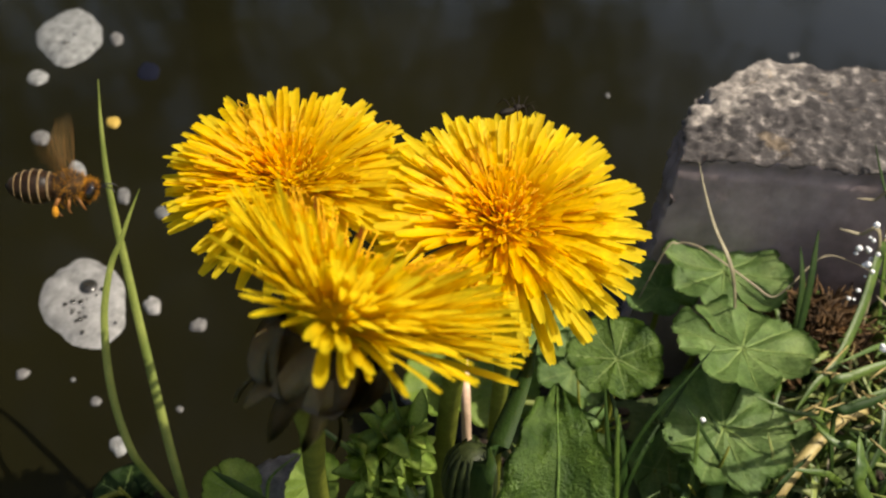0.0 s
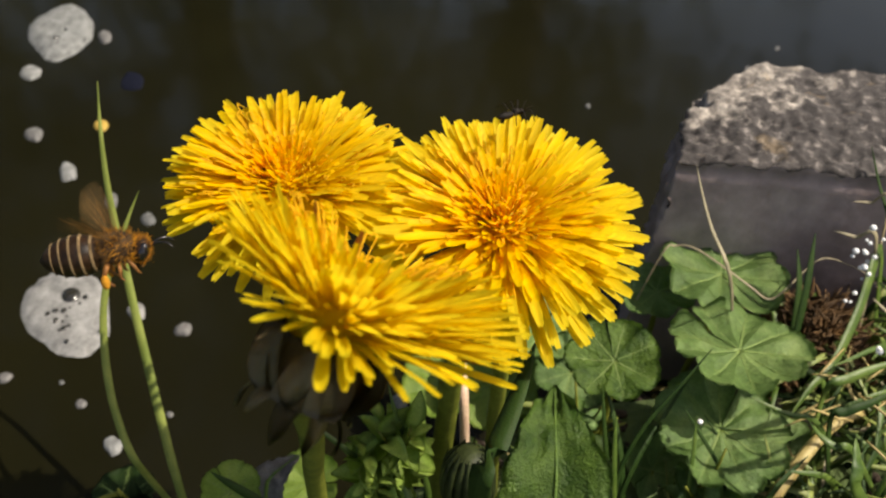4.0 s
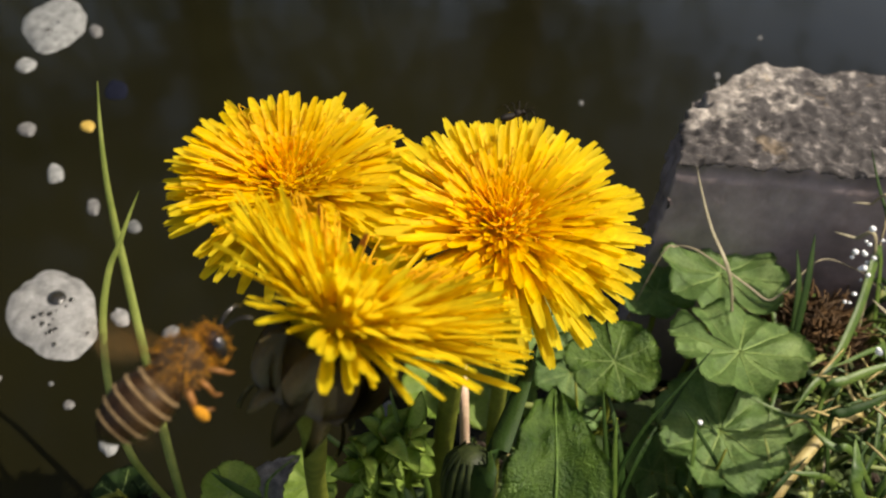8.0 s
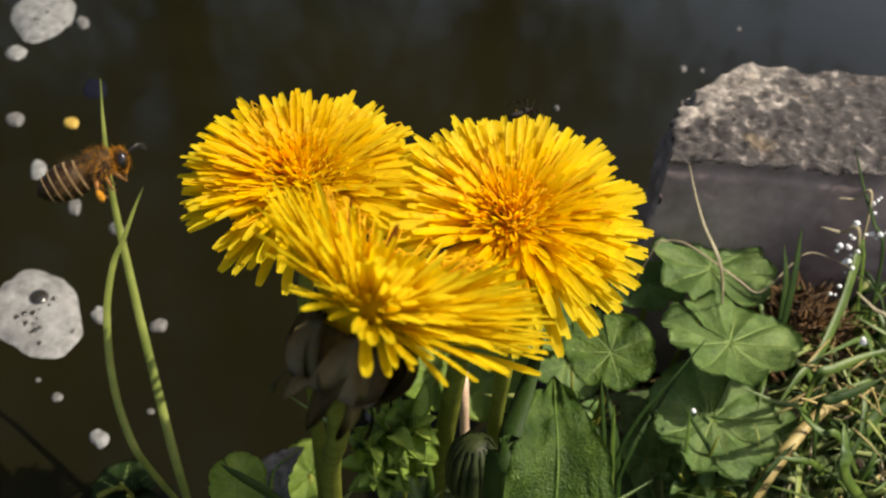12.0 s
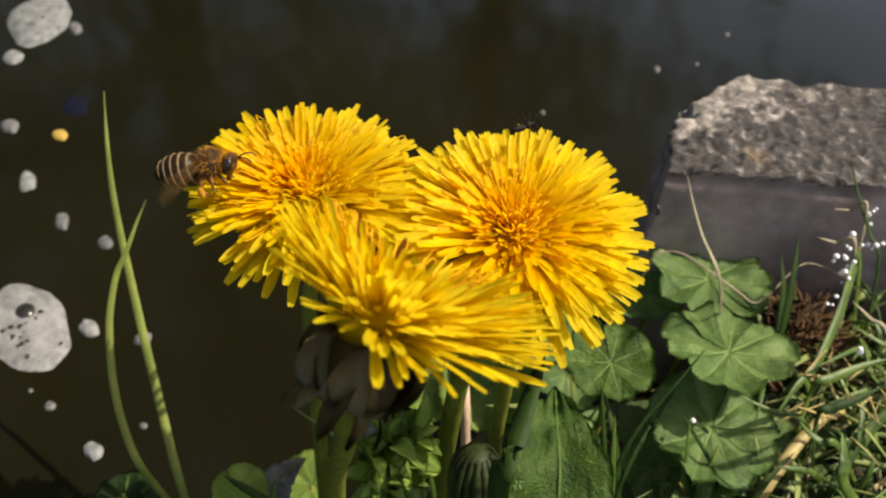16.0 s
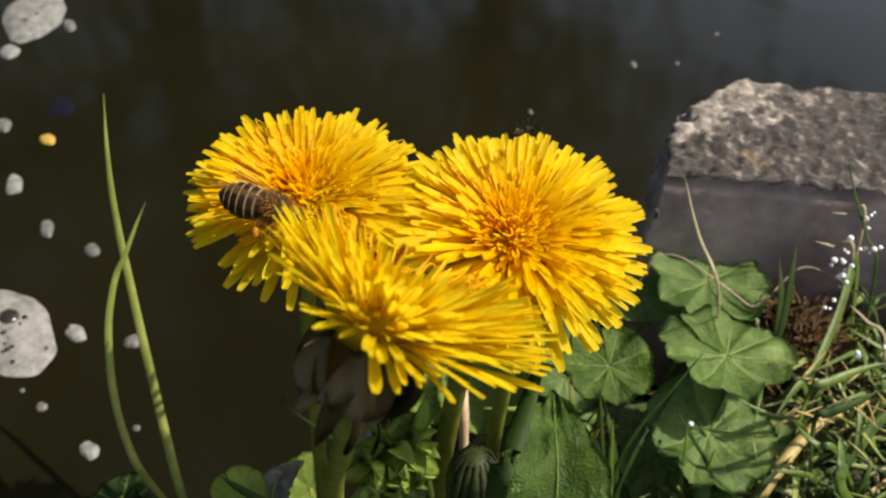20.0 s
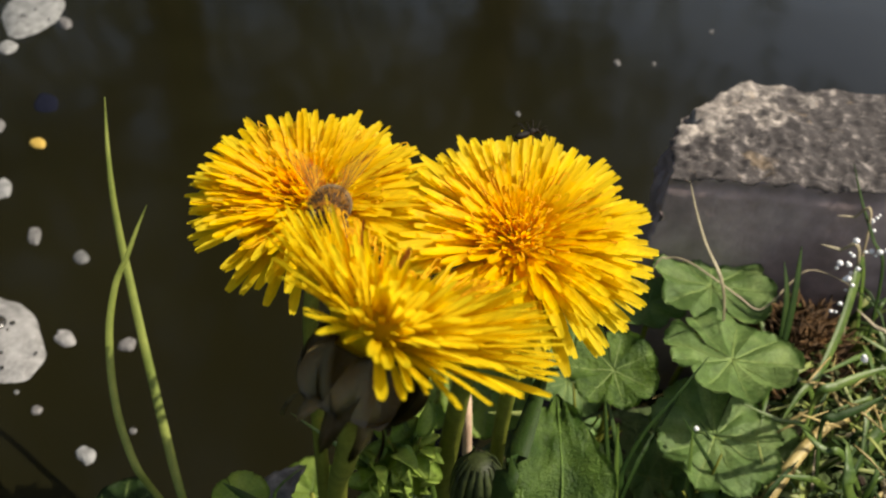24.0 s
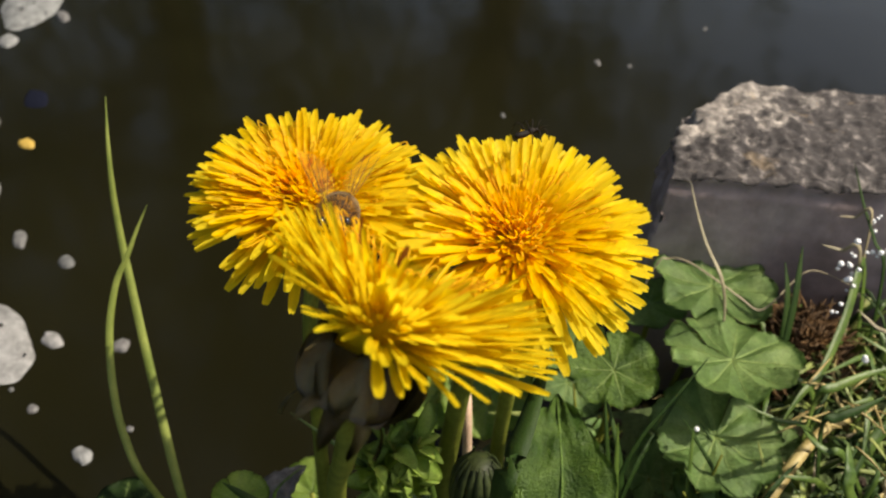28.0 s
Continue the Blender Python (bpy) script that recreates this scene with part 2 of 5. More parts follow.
def water_surface():
    m, nt, b = nodes_of("pond_water")
    murk = ramp_of(nt, noise_of(nt, 5.0, 3), [(0.3, (0.0050, 0.0047, 0.0018)), (0.7, (0.0095, 0.0086, 0.0032))])
    nt.links.new(murk, b.inputs["Base Color"])
    b.inputs["Roughness"].default_value = 0.10
    b.inputs["IOR"].default_value = 1.33
    b.inputs["Specular IOR Level"].default_value = 0.37
    bump_of(nt, b, noise_of(nt, 14.0, 2), 0.12, 0.004)
    return m


M_WATER = water_surface()


def dew_surface():
    m, nt, b = nodes_of("dew")
    # white, barely clear body: the sun's glint is put into the base colour
    b.inputs["Base Color"].default_value = (0.95, 0.95, 0.95, 1)
    b.inputs["Roughness"].default_value = 0.10
    b.inputs["IOR"].default_value = 1.33
    b.inputs["Transmission Weight"].default_value = 0.25
    return m


M_DEW_GLINT = dew_surface()


# ---- builders ----
RNG = random.Random(7)


def mesh_of(name, bm, material, smooth=True):
    me = bpy.data.meshes.new(name)
    bm.normal_update()
    bm.to_mesh(me)
    bm.free()
    for mat in material if isinstance(material, (list, tuple)) else [material]:
        me.materials.append(mat)
    if smooth:
        me.polygons.foreach_set("use_smooth", [True] * len(me.polygons))
    return me


def place(name, me, parent=None, m=None, label=""):
    ob = new(name, me)
    ob.parent = parent
    if m is not None:
        ob.matrix_basis = m
    if label:
        tagged(ob, label)
    return ob


def part(name, bm, material, parent, label="", m=None, smooth=True):
    return place(name, mesh_of(name, bm, material, smooth), parent, m, label)


def thing(name, at, label, category, group="", kind=""):
    ob = new(name)
    ob.empty_display_size = 0.005
    ob.matrix_basis = at if isinstance(at, Matrix) else pose(*at)
    return tagged(ob, label, category, group, kind)


def frame_of(at, way, up):
    """A pose whose x points along way and whose z lies near up."""
    x = Vector(way).normalized()
    z = Vector(up)
    z = (z - x * z.dot(x)).normalized()
    y = z.cross(x)
    m = Matrix((x, y, z)).transposed().to_4x4()
    m.translation = Vector(at)
    return m


def upright(at, axis, spin=0.0):
    """A pose whose z points along axis."""
    m = Vector(axis).normalized().to_track_quat("Z", "Y").to_matrix().to_4x4()
    m = m @ Matrix.Rotation(spin, 4, "Z")
    m.translation = Vector(at)
    return m


def spline(points, n):
    """n points of a smooth curve through the given ones."""
    p = [Vector(q) for q in points]
    p = [p[0] * 2 - p[1]] + p + [p[-1] * 2 - p[-2]]
    spans = len(p) - 3
    out = []
    for i in range(n):
        u = i / (n - 1) * spans
        k = min(int(u), spans - 1)
        s = u - k
        a, b, c, d = p[k:k + 4]
        out.append(0.5 * ((2 * b) + (c - a) * s + (2 * a - 5 * b + 4 * c - d) * s * s + (3 * b - a - 3 * c + d) * s ** 3))
    return out


def tube(bm, points, radii, n=24, sides=10):
    pts = spline(points, n)
    rings = []
    for i, p in enumerate(pts):
        t = (pts[min(i + 1, n - 1)] - pts[max(i - 1, 0)]).normalized()
        a = t.orthogonal().normalized() if not rings else (side - t * side.dot(t)).normalized()
        side = a
        b = t.cross(a)
        u = i / (n - 1) * (len(radii) - 1)
        k = min(int(u), len(radii) - 2)
        r = radii[k] + (radii[k + 1] - radii[k]) * (u - k)
        rings.append([bm.verts.new(p + (a * math.cos(w) + b * math.sin(w)) * r) for w in (2 * math.pi * j / sides for j in range(sides))])
    for r0, r1 in zip(rings, rings[1:]):
        for j in range(sides):
            bm.faces.new((r0[j], r0[(j + 1) % sides], r1[(j + 1) % sides], r1[j]))
    bm.faces.new(rings[0][::-1])
    bm.faces.new(rings[-1])
    return bm


def blade(bm, points, width, face, n=18, fold=0.25, tip=0.06, base=0.8, thick=0.00018):
    """A grass blade: a folded strip with thickness that tapers to its tip. face: the way its flat side looks."""
    pts = spline(points, n)
    face = Vector(face).normalized()
    rows, under = [], []
    for i, p in enumerate(pts):
        t = (pts[min(i + 1, n - 1)] - pts[max(i - 1, 0)]).normalized()
        s = t.cross(face).normalized()
        up = s.cross(t).normalized()
        v = i / (n - 1)
        w = width * 0.5 * max(tip, min(1.0, base + v * 1.2) * (1 - v ** 4) ** 0.9)
        rows.append([bm.verts.new(p + s * w * k + up * abs(k) * w * fold) for k in (-1, 0, 1)])
        under.append([bm.verts.new(p + s * w * k * 0.96 + up * (abs(k) * w * fold - thick)) for k in (-1, 0, 1)])
    for a, b, c, d in zip(rows, rows[1:], under, under[1:]):
        for j in (0, 1):
            bm.faces.new((a[j], a[j + 1], b[j + 1], b[j]))
            bm.faces.new((c[j + 1], c[j], d[j], d[j + 1]))
        bm.faces.new((a[0], b[0], d[0], c[0]))
        bm.faces.new((a[2], c[2], d[2], b[2]))
    return bm


def ball(bm, at, size, u=12, v=8, turn=None):
    m = Matrix.Translation(Vector(at)) @ (turn.to_4x4() if turn else Matrix()) @ Matrix.Diagonal((*size, 1))
    return bmesh.ops.create_uvsphere(bm, u_segments=u, v_segments=v, radius=1.0, matrix=m)["verts"]


def lathe(bm, profile, sides=20):
    rings = [[bm.verts.new((r * math.cos(a), r * math.sin(a), z)) for a in (2 * math.pi * j / sides for j in range(sides))] for r, z in profile]
    for r0, r1 in zip(rings, rings[1:]):
        for j in range(sides):
            bm.faces.new((r0[j], r0[(j + 1) % sides], r1[(j + 1) % sides], r1[j]))
    bm.faces.new(rings[0][::-1])
    bm.faces.new(rings[-1])
    return bm


# ---- ground and water ----
def shore(x):
    """How far the bank reaches into the pond at x."""
    return 0.128 + 0.25 * max(x, -0.075) - 0.6 * min(0.12, max(0.0, -0.068 - x)) + 0.006 * math.sin(x * 60) if x < 0.12 else 0.158 + 0.02 * (x - 0.12)


def ground_height(x, y):
    d = shore(x) - y
    near = 0.5 + 0.5 * math.tanh(d / 0.010)
    bank = 0.020 + 0.10 * max(0.0, min(x, 0.12)) + 0.0035 * noise.noise((x * 60, y * 60, 0)) + 0.0015 * noise.noise((x * 200, y * 200, 3))
    bed = -0.12
    far = max(0.0, math.hypot(x, y - 1.5) - 6.0)
    return near * bank + (1 - near) * (bed + min(far * 0.12, 0.5))


def graded(n, inner, outer, centre=0.0):
    """Coordinates that lie close together at the centre and far apart outside."""
    k = math.asinh(outer / inner)
    return [centre + inner * math.sinh(k * (2 * i / (n - 1) - 1)) for i in range(n)]


def ground_surface():
    m, nt, b = nodes_of("bank_ground")
    soil = ramp_of(nt, noise_of(nt, 90, 5), [(0.3, (0.020, 0.013, 0.008)), (0.5, (0.045, 0.028, 0.017)), (0.7, (0.085, 0.050, 0.030))])
    turf = ramp_of(nt, noise_of(nt, 14, 6), [(0.3, (0.025, 0.040, 0.010)), (0.5, (0.055, 0.085, 0.018)), (0.7, (0.10, 0.12, 0.035))])
    patch = ramp_of(nt, noise_of(nt, 2.2, 5), [(0.50, (0, 0, 0)), (0.60, (1, 1, 1))])
    nt.links.new(mix_of(nt, turf, soil, patch), b.inputs["Base Color"])
    b.inputs["Roughness"].default_value = 0.9
    bump_of(nt, b, noise_of(nt, 500, 5), 1.0, 0.002)
    return m


M_GROUND = ground_surface()


def build_ground():
    bm = bmesh.new()
    xs, ys = graded(150, 0.05, 900), graded(150, 0.05, 900, 0.12)
    grid = [[bm.verts.new((x, y, ground_height(x, y))) for y in ys] for x in xs]
    for a, b in zip(grid, grid[1:]):
        for j in range(len(ys) - 1):
            bm.faces.new((a[j], b[j], b[j + 1], a[j + 1]))
    tagged(place("ground", mesh_of("ground", bm, M_GROUND)), "dark damp soil bank at the edge of a pond", "ground", kind="structure")
    bm = bmesh.new()
    n = 72
    ring = [bm.verts.new((9.5 * math.cos(2 * math.pi * i / n), 1.5 + 9.5 * math.sin(2 * math.pi * i / n), 0)) for i in range(n)]
    bm.faces.new(ring)
    tagged(place("water", mesh_of("water", bm, M_WATER, False)), "still dark brown pond water with faint sky reflections", "water", kind="structure")


build_ground()


def build_stone():
    """A squared kerb stone with a rough weathered top and a smooth shaded front."""
    ob = thing("edging_stone", (0.0620, 0.1518, 0.0, 0, 0, -13.5), "squared grey edging stone with a rough pale weathered top", "stone")
    wide, deep, low, high = 0.105, 0.047, -0.05, 0.0797
    bm = bmesh.new()
    nx, ny, nz = 150, 80, 60
    grid = {}

    def at(i, j, k):
        if (i, j, k) not in grid:
            x0, y0 = wide * i / nx, deep * j / ny
            x, y, z = x0, y0, low + (high - low) * k / nz
            lean = 0.12 * (high - z)
            x -= lean * 0.6 * (1 - i / nx)
            y -= lean * 0.45 * (1 - j / ny)
            edge = noise.noise((x * 90, y * 90, z * 90))
            if i == 0:
                x += 0.0034 * edge + 0.0018 * noise.noise((1, y * 260, z * 260)) + 0.0012 * noise.noise((1, y * 600, z * 600)) + (0.005 * max(0.0, 1 - math.hypot(y - 0.030, z - high + 0.002) / 0.0045))
            x += (1 - i / nx) * (0.20 * y + 0.9 * max(0.0, y - 0.034))
            if j == ny:
                y += 0.0032 * noise.noise((x * 70, 3, z * 90)) + 0.0008 * noise.noise((x * 230, 5, z * 200))
            if k == nz:
                z += 0.0015 * edge + (1 - 0.55 * j / ny) * (0.0014 * noise.noise((x * 240, y * 240, 1)) + 0.0011 * noise.noise((x * 520, y * 520, 1))) - 0.0030 * max(0.0, noise.noise((x * 330, y * 330, 9)) - 0.35) + 0.0012 * (j / ny) ** 1.5 * (0.4 + min(1, max(0, (x - 0.012) / 0.02)))
                if j == 0:
                    z -= 0.0006 + 0.0006 * noise.noise((x * 300, 0, 0))
            # a broken step at the back corner, with a dark nick before it
            if k > nz - 12:
                broken = max(0.0, min(1.0, (0.0040 + 0.0016 * noise.noise((3, y * 300, 0)) - x0) / 0.0012)) * max(0.0, min(1.0, (y0 - 0.028) / 0.0015))
                z -= 0.0045 * broken * (k - nz + 12) / 12
                nick = max(0.0, 1 - abs(y0 - 0.0275) / 0.0035) * max(0.0, 1 - x0 / 0.006)
                z -= 0.0080 * nick * (k - nz + 12) / 12
            if j == 0 and k == nz - 1:
                y += 0.0012 + 0.0006 * noise.noise((x * 200, 3, 0))
            if j == 0:
                y += 0.0007 * noise.noise((x * 60, 0, z * 60))
            grid[(i, j, k)] = bm.verts.new((x, y, z))
        return grid[(i, j, k)]

    def sheet(fa, na, nb, slot):
        for a in range(na):
            for b in range(nb):
                f = bm.faces.new((fa(a, b), fa(a + 1, b), fa(a + 1, b + 1), fa(a, b + 1)))
                f.material_index = slot
    sheet(lambda a, b: at(a, b, nz), nx, ny, 0)
    sheet(lambda a, b: at(a, 0, b), nx, nz, 1)
    sheet(lambda a, b: at(nx - a, ny, b), nx, nz, 0)
    sheet(lambda a, b: at(0, ny - a, b), ny, nz, 1)
    sheet(lambda a, b: at(nx, a, b), ny, nz, 1)
    sheet(lambda a, b: at(a, ny - b, 0), nx, ny, 1)
    part("block", bm, [M_STONE_TOP, M_STONE_FACE], ob)


build_stone()


# ---- trees on the far side, whose reflection darkens the water ----
def tree(at, tall, wide, seed, label):
    rng = random.Random(seed)
    root = thing("tree", at, label, "tree", "trees on the far side of the pond")
    part("trunk", tube(bmesh.new(), [(0, 0, -0.2), (0.1, 0, tall * 0.25), (-0.1, 0.1, tall * 0.55), (0, 0, tall * 0.9)], [tall * 0.03, tall * 0.022, tall * 0.014, 0.02], n=16, sides=12), M_BARK, root)
    bm = bmesh.new()
    tips = []
    for i in range(46):
        a, z = rng.uniform(0, 6.28), rng.uniform(0.12, 0.97)
        out = wide * math.sin(math.pi * (0.15 + 0.8 * z)) ** 0.7 * rng.uniform(0.5, 1.0)
        tip = Vector((math.cos(a) * out, math.sin(a) * out, tall * z))
        part("limb", tube(bmesh.new(), [(0, 0, tall * z * 0.75), tip * 0.5 + Vector((0, 0, tall * z * 0.42)), tip], [tall * 0.008, 0.02], n=6, sides=6), M_BARK, root)
        tips.append(tip)
    for i in range(4200):
        c = rng.choice(tips)
        c = c * rng.uniform(0.55, 1.0) ** 0.5 if rng.random() < 0.5 else c
        p = c + Vector((rng.gauss(0, 1), rng.gauss(0, 1), rng.gauss(0, 1))) * wide * 0.16
        p.z = max(p.z, 0.1)
        n = Vector((rng.gauss(0, 1), rng.gauss(0, 1), rng.gauss(0.4, 1))).normalized()
        u = n.orthogonal().normalized()
        v = n.cross(u)
        s = rng.uniform(0.07, 0.16)
        q = [bm.verts.new(p + u * s), bm.verts.new(p + v * s * 0.6), bm.verts.new(p - u * s), bm.verts.new(p - v * s * 0.6)]
        bm.faces.new((q[0], q[1], q[2]))
        bm.faces.new((q[0], q[2], q[3]))
    part("crown", bm, M_TREE_LEAF, root, "", None, False)
    return root


M_BUD = surface("bud_dark_green", (0.006, 0.009, 0.003), (0.034, 0.046, 0.013), scale=420, rough=0.5, spec=0.2)
M_BARK = surface("bark", (0.04, 0.03, 0.02), (0.12, 0.09, 0.06), scale=8, fine=60, rough=0.9, bump=0.8, depth=0.02)
M_TREE_LEAF = surface("tree_leaf", (0.02, 0.04, 0.010), (0.06, 0.10, 0.02), scale=1.5, fine=20, rough=0.6, through_light=0.2)
tree((-5.0, 6.0, 0.3), 9.0, 3.2, 91, "broad dark green tree by the far bank")
tree((-1.6, 7.0, 0.3), 11.5, 3.4, 92, "tall dark green tree by the far bank")
tree((1.6, 7.6, 0.3), 11.0, 3.0, 93, "tall green tree by the far bank")
tree((-7.5, 2.2, 0.3), 9.5, 3.2, 94, "broad green tree beside the pond")


# ---- dandelions ----
def petal_mesh(name, length, width, start, end, cup, material, wave=0.0, teeth=1.0, narrow=0.34):
    """One strap of a flower head: it leaves the head at the angle start and ends at the angle end, with a toothed tip."""
    bm = bmesh.new()
    n, cols = 8, (-1.0, -0.5, 0.0, 0.5, 1.0)
    x = z = 0.0
    rows = []
    for i in range(n + 1):
        s = i / n
        ang = radians(start + (end - start) * s ** 0.8)
        if i:
            x += math.cos(ang) * length / n
            z += math.sin(ang) * length / n
        w = width * 0.5 * (0.40 + 0.60 * min(1.0, s * 1.5)) * (1.0 if s < 0.86 else 1 - narrow * ((s - 0.86) / 0.14) ** 2)
        nx, nz = -math.sin(ang), math.cos(ang)
        row = []
        for c in cols:
            lift = cup * width * c * c * (1 - 0.5 * s) + wave * width * math.sin(5 * s + c)
            tooth = (0.026 * length * (1 if abs(c) == 0.5 else (-0.3 if c == 0 else -0.7)) * teeth) if i == n else 0.0
            row.append(bm.verts.new((x + nx * lift + tooth * math.cos(ang), c * w, z + nz * lift + tooth * math.sin(ang))))
        rows.append(row)
    for a, b in zip(rows, rows[1:]):
        for j in range(4):
            bm.faces.new((a[j], b[j], b[j + 1], a[j + 1]))
    return mesh_of(name, bm, material)


# florets from the middle (u = 0) to the rim (u = 1) of a head: angle from the axis, length, width
def floret_angle(u, flare=1.15):
    return 6 + 84 * u ** flare


def floret_length(u, core=0.34):
    k = max(0.0, min(1.0, (u - 0.40) / 0.42))
    return core + (0.87 - core) * k * k * (3 - 2 * k)


def floret_width(u):
    return 0.032 + 0.064 * u ** 1.6


CLASSES = 12
PETALS = []
for k in range(CLASSES):
    u = (k + 0.5) / CLASSES
    mat = M_PETAL_IN if u < 0.40 else (M_PETAL_MID if u < 0.66 else M_PETAL)
    th = floret_angle(u)
    PETALS.append((mat, [petal_mesh("petal", floret_length(u), floret_width(u) * RNG.uniform(0.85, 1.15), 14 - 0.10 * th + RNG.uniform(-5, 5), -3 - 0.10 * th + RNG.uniform(-8, 8),
                                    RNG.uniform(0.08, 0.30), mat, RNG.uniform(0, 0.10), RNG.uniform(0.2, 0.9)) for _ in range(7)]))


def bract_mesh(name, length, width, start, end):
    bm = bmesh.new()
    n = 6
    x = z = 0.0
    rows = []
    for i in range(n + 1):
        s = i / n
        ang = radians(start + (end - start) * s)
        if i:
            x += math.cos(ang) * length / n
            z += math.sin(ang) * length / n
        w = width * 0.5 * (1 - s ** 2) ** 0.6 + 0.004
        rows.append([bm.verts.new((x - math.sin(ang) * k * k * width * 0.2 * -1, k * w, z)) for k in (-1, 0, 1)])
    for a, b in zip(rows, rows[1:]):
        for j in (0, 1):
            bm.faces.new((a[j], b[j], b[j + 1], a[j + 1]))
    bmesh.ops.solidify(bm, geom=bm.faces[:], thickness=0.018)
    return mesh_of(name, bm, M_BRACT)


BRACT_UP = [bract_mesh("bract", 0.60, 0.30, a, 108) for a in (30, 40, 48)]
BRACT_DOWN = [bract_mesh("bract", 0.34, 0.15, a, b) for a, b in ((20, -85), (10, -95), (0, -90))]


def dandelion(at, axis, size, spin, stem, label, seed, droop=0.0, thick=0.0020, sag=(0, 0, 0), tall=1.0, extra=(), lean=(0, 0, 0), cup=1.0, thin=0.0, fill=0.42, back=(0, 0, 0), gaps=0.40, flare=1.2, core=0.34, wide=0.29, slim=1.0, total=580, trim=(0, 0, 0), bare=(0, 0, 0)):
    """A flower head with its petals, bracts and stem. stem: points from the head down to the ground.
    droop, lean and sag bend the outer florets down, all round, to one side, or on one side alone; thin leaves gaps where they sag,
    gaps all round the rim; flare: how late the florets open outwards; core: length of the inmost florets; wide: radius from which they rise; slim: how narrow they are; trim: the side on which they are shorter; bare: the side on which the rim has lost petals; back tips the inner florets to one side."""
    rng = random.Random(seed)
    root = thing("dandelion", (stem[-1][0], stem[-1][1], stem[-1][2]), label, "flower", "dandelions in bloom by the pond")
    base = Vector(stem[-1])
    bm = bmesh.new()
    lathe(bm, [(0.08, -0.58 * cup), (0.24, -0.54 * cup), (0.33, -0.42 * cup), (0.34, -0.26 * cup), (0.28, -0.08), (0.15, 0.02), (0.03, 0.05)])
    frame_m = Matrix.Translation(-base) @ upright(at, axis, spin) @ Matrix.Diagonal((size, size, size * tall, 1))
    head = part("flower_head", bm, M_BRACT, root, "brown-green cup under the petals", frame_m)
    local = upright((0, 0, 0), axis, spin).to_3x3().transposed()
    turned, leaned, tipped = local @ Vector(sag), local @ Vector(lean), local @ Vector(back)

    cut, lost = local @ Vector(trim), local @ Vector(bare)

    def hang_of(a):
        q = turned.dot(Vector((math.cos(a), math.sin(a), 0)))
        return turned.length * max(0.0, q / turned.length) ** 2.0 if turned.length else 0.0

    def way(u, a):
        """Angle from the axis of a floret, and the point of the head that it leaves."""
        slope = leaned.dot(Vector((math.cos(a), math.sin(a), 0)))
        th = floret_angle(u, flare) + (droop + slope) * u ** 1.5 + hang_of(a) * u ** 2.5 + tipped.dot(Vector((math.cos(a), math.sin(a), 0))) * (1 - u)
        r = wide * u
        return th, (r * math.cos(a), r * math.sin(a), 0.10 * (1 - u * u) + 0.02)

    def size_of(u, a, k, short):
        q = short * floret_length(u, core) / floret_length((k + 0.5) / CLASSES) * rng.uniform(0.90, 1.07) * (1 - 0.006 * hang_of(a) * u ** 3) * (1 - u * max(0.0, cut.x * math.cos(a) + cut.y * math.sin(a)))
        return Matrix.Diagonal((q, q * (slim if u < 0.85 else 1.0), q, 1))

    def put(u, a, short):
        th, foot = way(u, a)
        k = min(CLASSES - 1, max(0, int(u * CLASSES)))
        mat, shapes = PETALS[k]
        m = Matrix.Translation(foot) @ Matrix.Rotation(a, 4, "Z") @ Matrix.Rotation(radians(th - 90 + rng.gauss(0, 4.0 + 7 * (1 - u))), 4, "Y") \
            @ Matrix.Rotation(radians(rng.gauss(0, 11)), 4, "X") @ Matrix.Rotation(radians(rng.gauss(0, 4.5 + 8 * (1 - u))), 4, "Z") @ size_of(u, a, k, short)
        return mat, rng.choice(shapes), m
    inner = {M_PETAL: bmesh.new(), M_PETAL_MID: bmesh.new(), M_PETAL_IN: bmesh.new()}

    def join(mat, me, m):
        bm = inner[mat]
        before = len(bm.verts)
        bm.from_mesh(me)
        bm.verts.ensure_lookup_table()
        for v in bm.verts[before:]:
            v.co = m @ v.co
    golden = math.pi * (3 - math.sqrt(5))
    for i in range(total):
        u = math.sqrt((i + 0.5) / total)
        a = (i * golden + rng.gauss(0, 0.05)) % (2 * math.pi)
        if u > 0.80 and rng.random() < max(thin * min(1.0, hang_of(a) / 8), gaps * (0.6 + 0.8 * noise.noise((math.cos(a) * 3, math.sin(a) * 3, seed)))):
            continue
        if u > 0.78 and rng.random() < lost.x * math.cos(a) + lost.y * math.sin(a):
            continue
        mat, me, m = put(u, a, 1.0)
        if u > 0.77:
            place("petal", me, head, m)
        else:
            join(mat, me, m)
    more = total + 60
    for i in range(more):
        u = 0.86 * math.sqrt((i + 0.5) / more)
        join(*put(u, (i * golden + 1.0) % (2 * math.pi), rng.uniform(0.66, 0.96)))
    for mat, bm in inner.items():
        tagged(part("floret_mass", bm, mat, head, "dense orange-yellow florets in the middle"), kind="stuff")
    for side, length, a0, a1, wide, mat in extra:
        v = local @ Vector(side)
        me = petal_mesh("petal", length, wide, a0, a1, 0.2, mat)
        place("petal", me, head, Matrix.Rotation(math.atan2(v.y, v.x), 4, "Z") @ Matrix.Translation((0.13, 0, 0.0)))
    # the packed lower parts of the florets
    bm = bmesh.new()
    rings = []
    for k in range(9):
        u = 0.88 * k / 8
        ring = []
        for j in range(36):
            a = 2 * math.pi * j / 36
            th, foot = way(u, a)
            q = fill * floret_length(u, core) * (1 - 0.3 * u * u)
            out = math.sin(radians(th)) * q
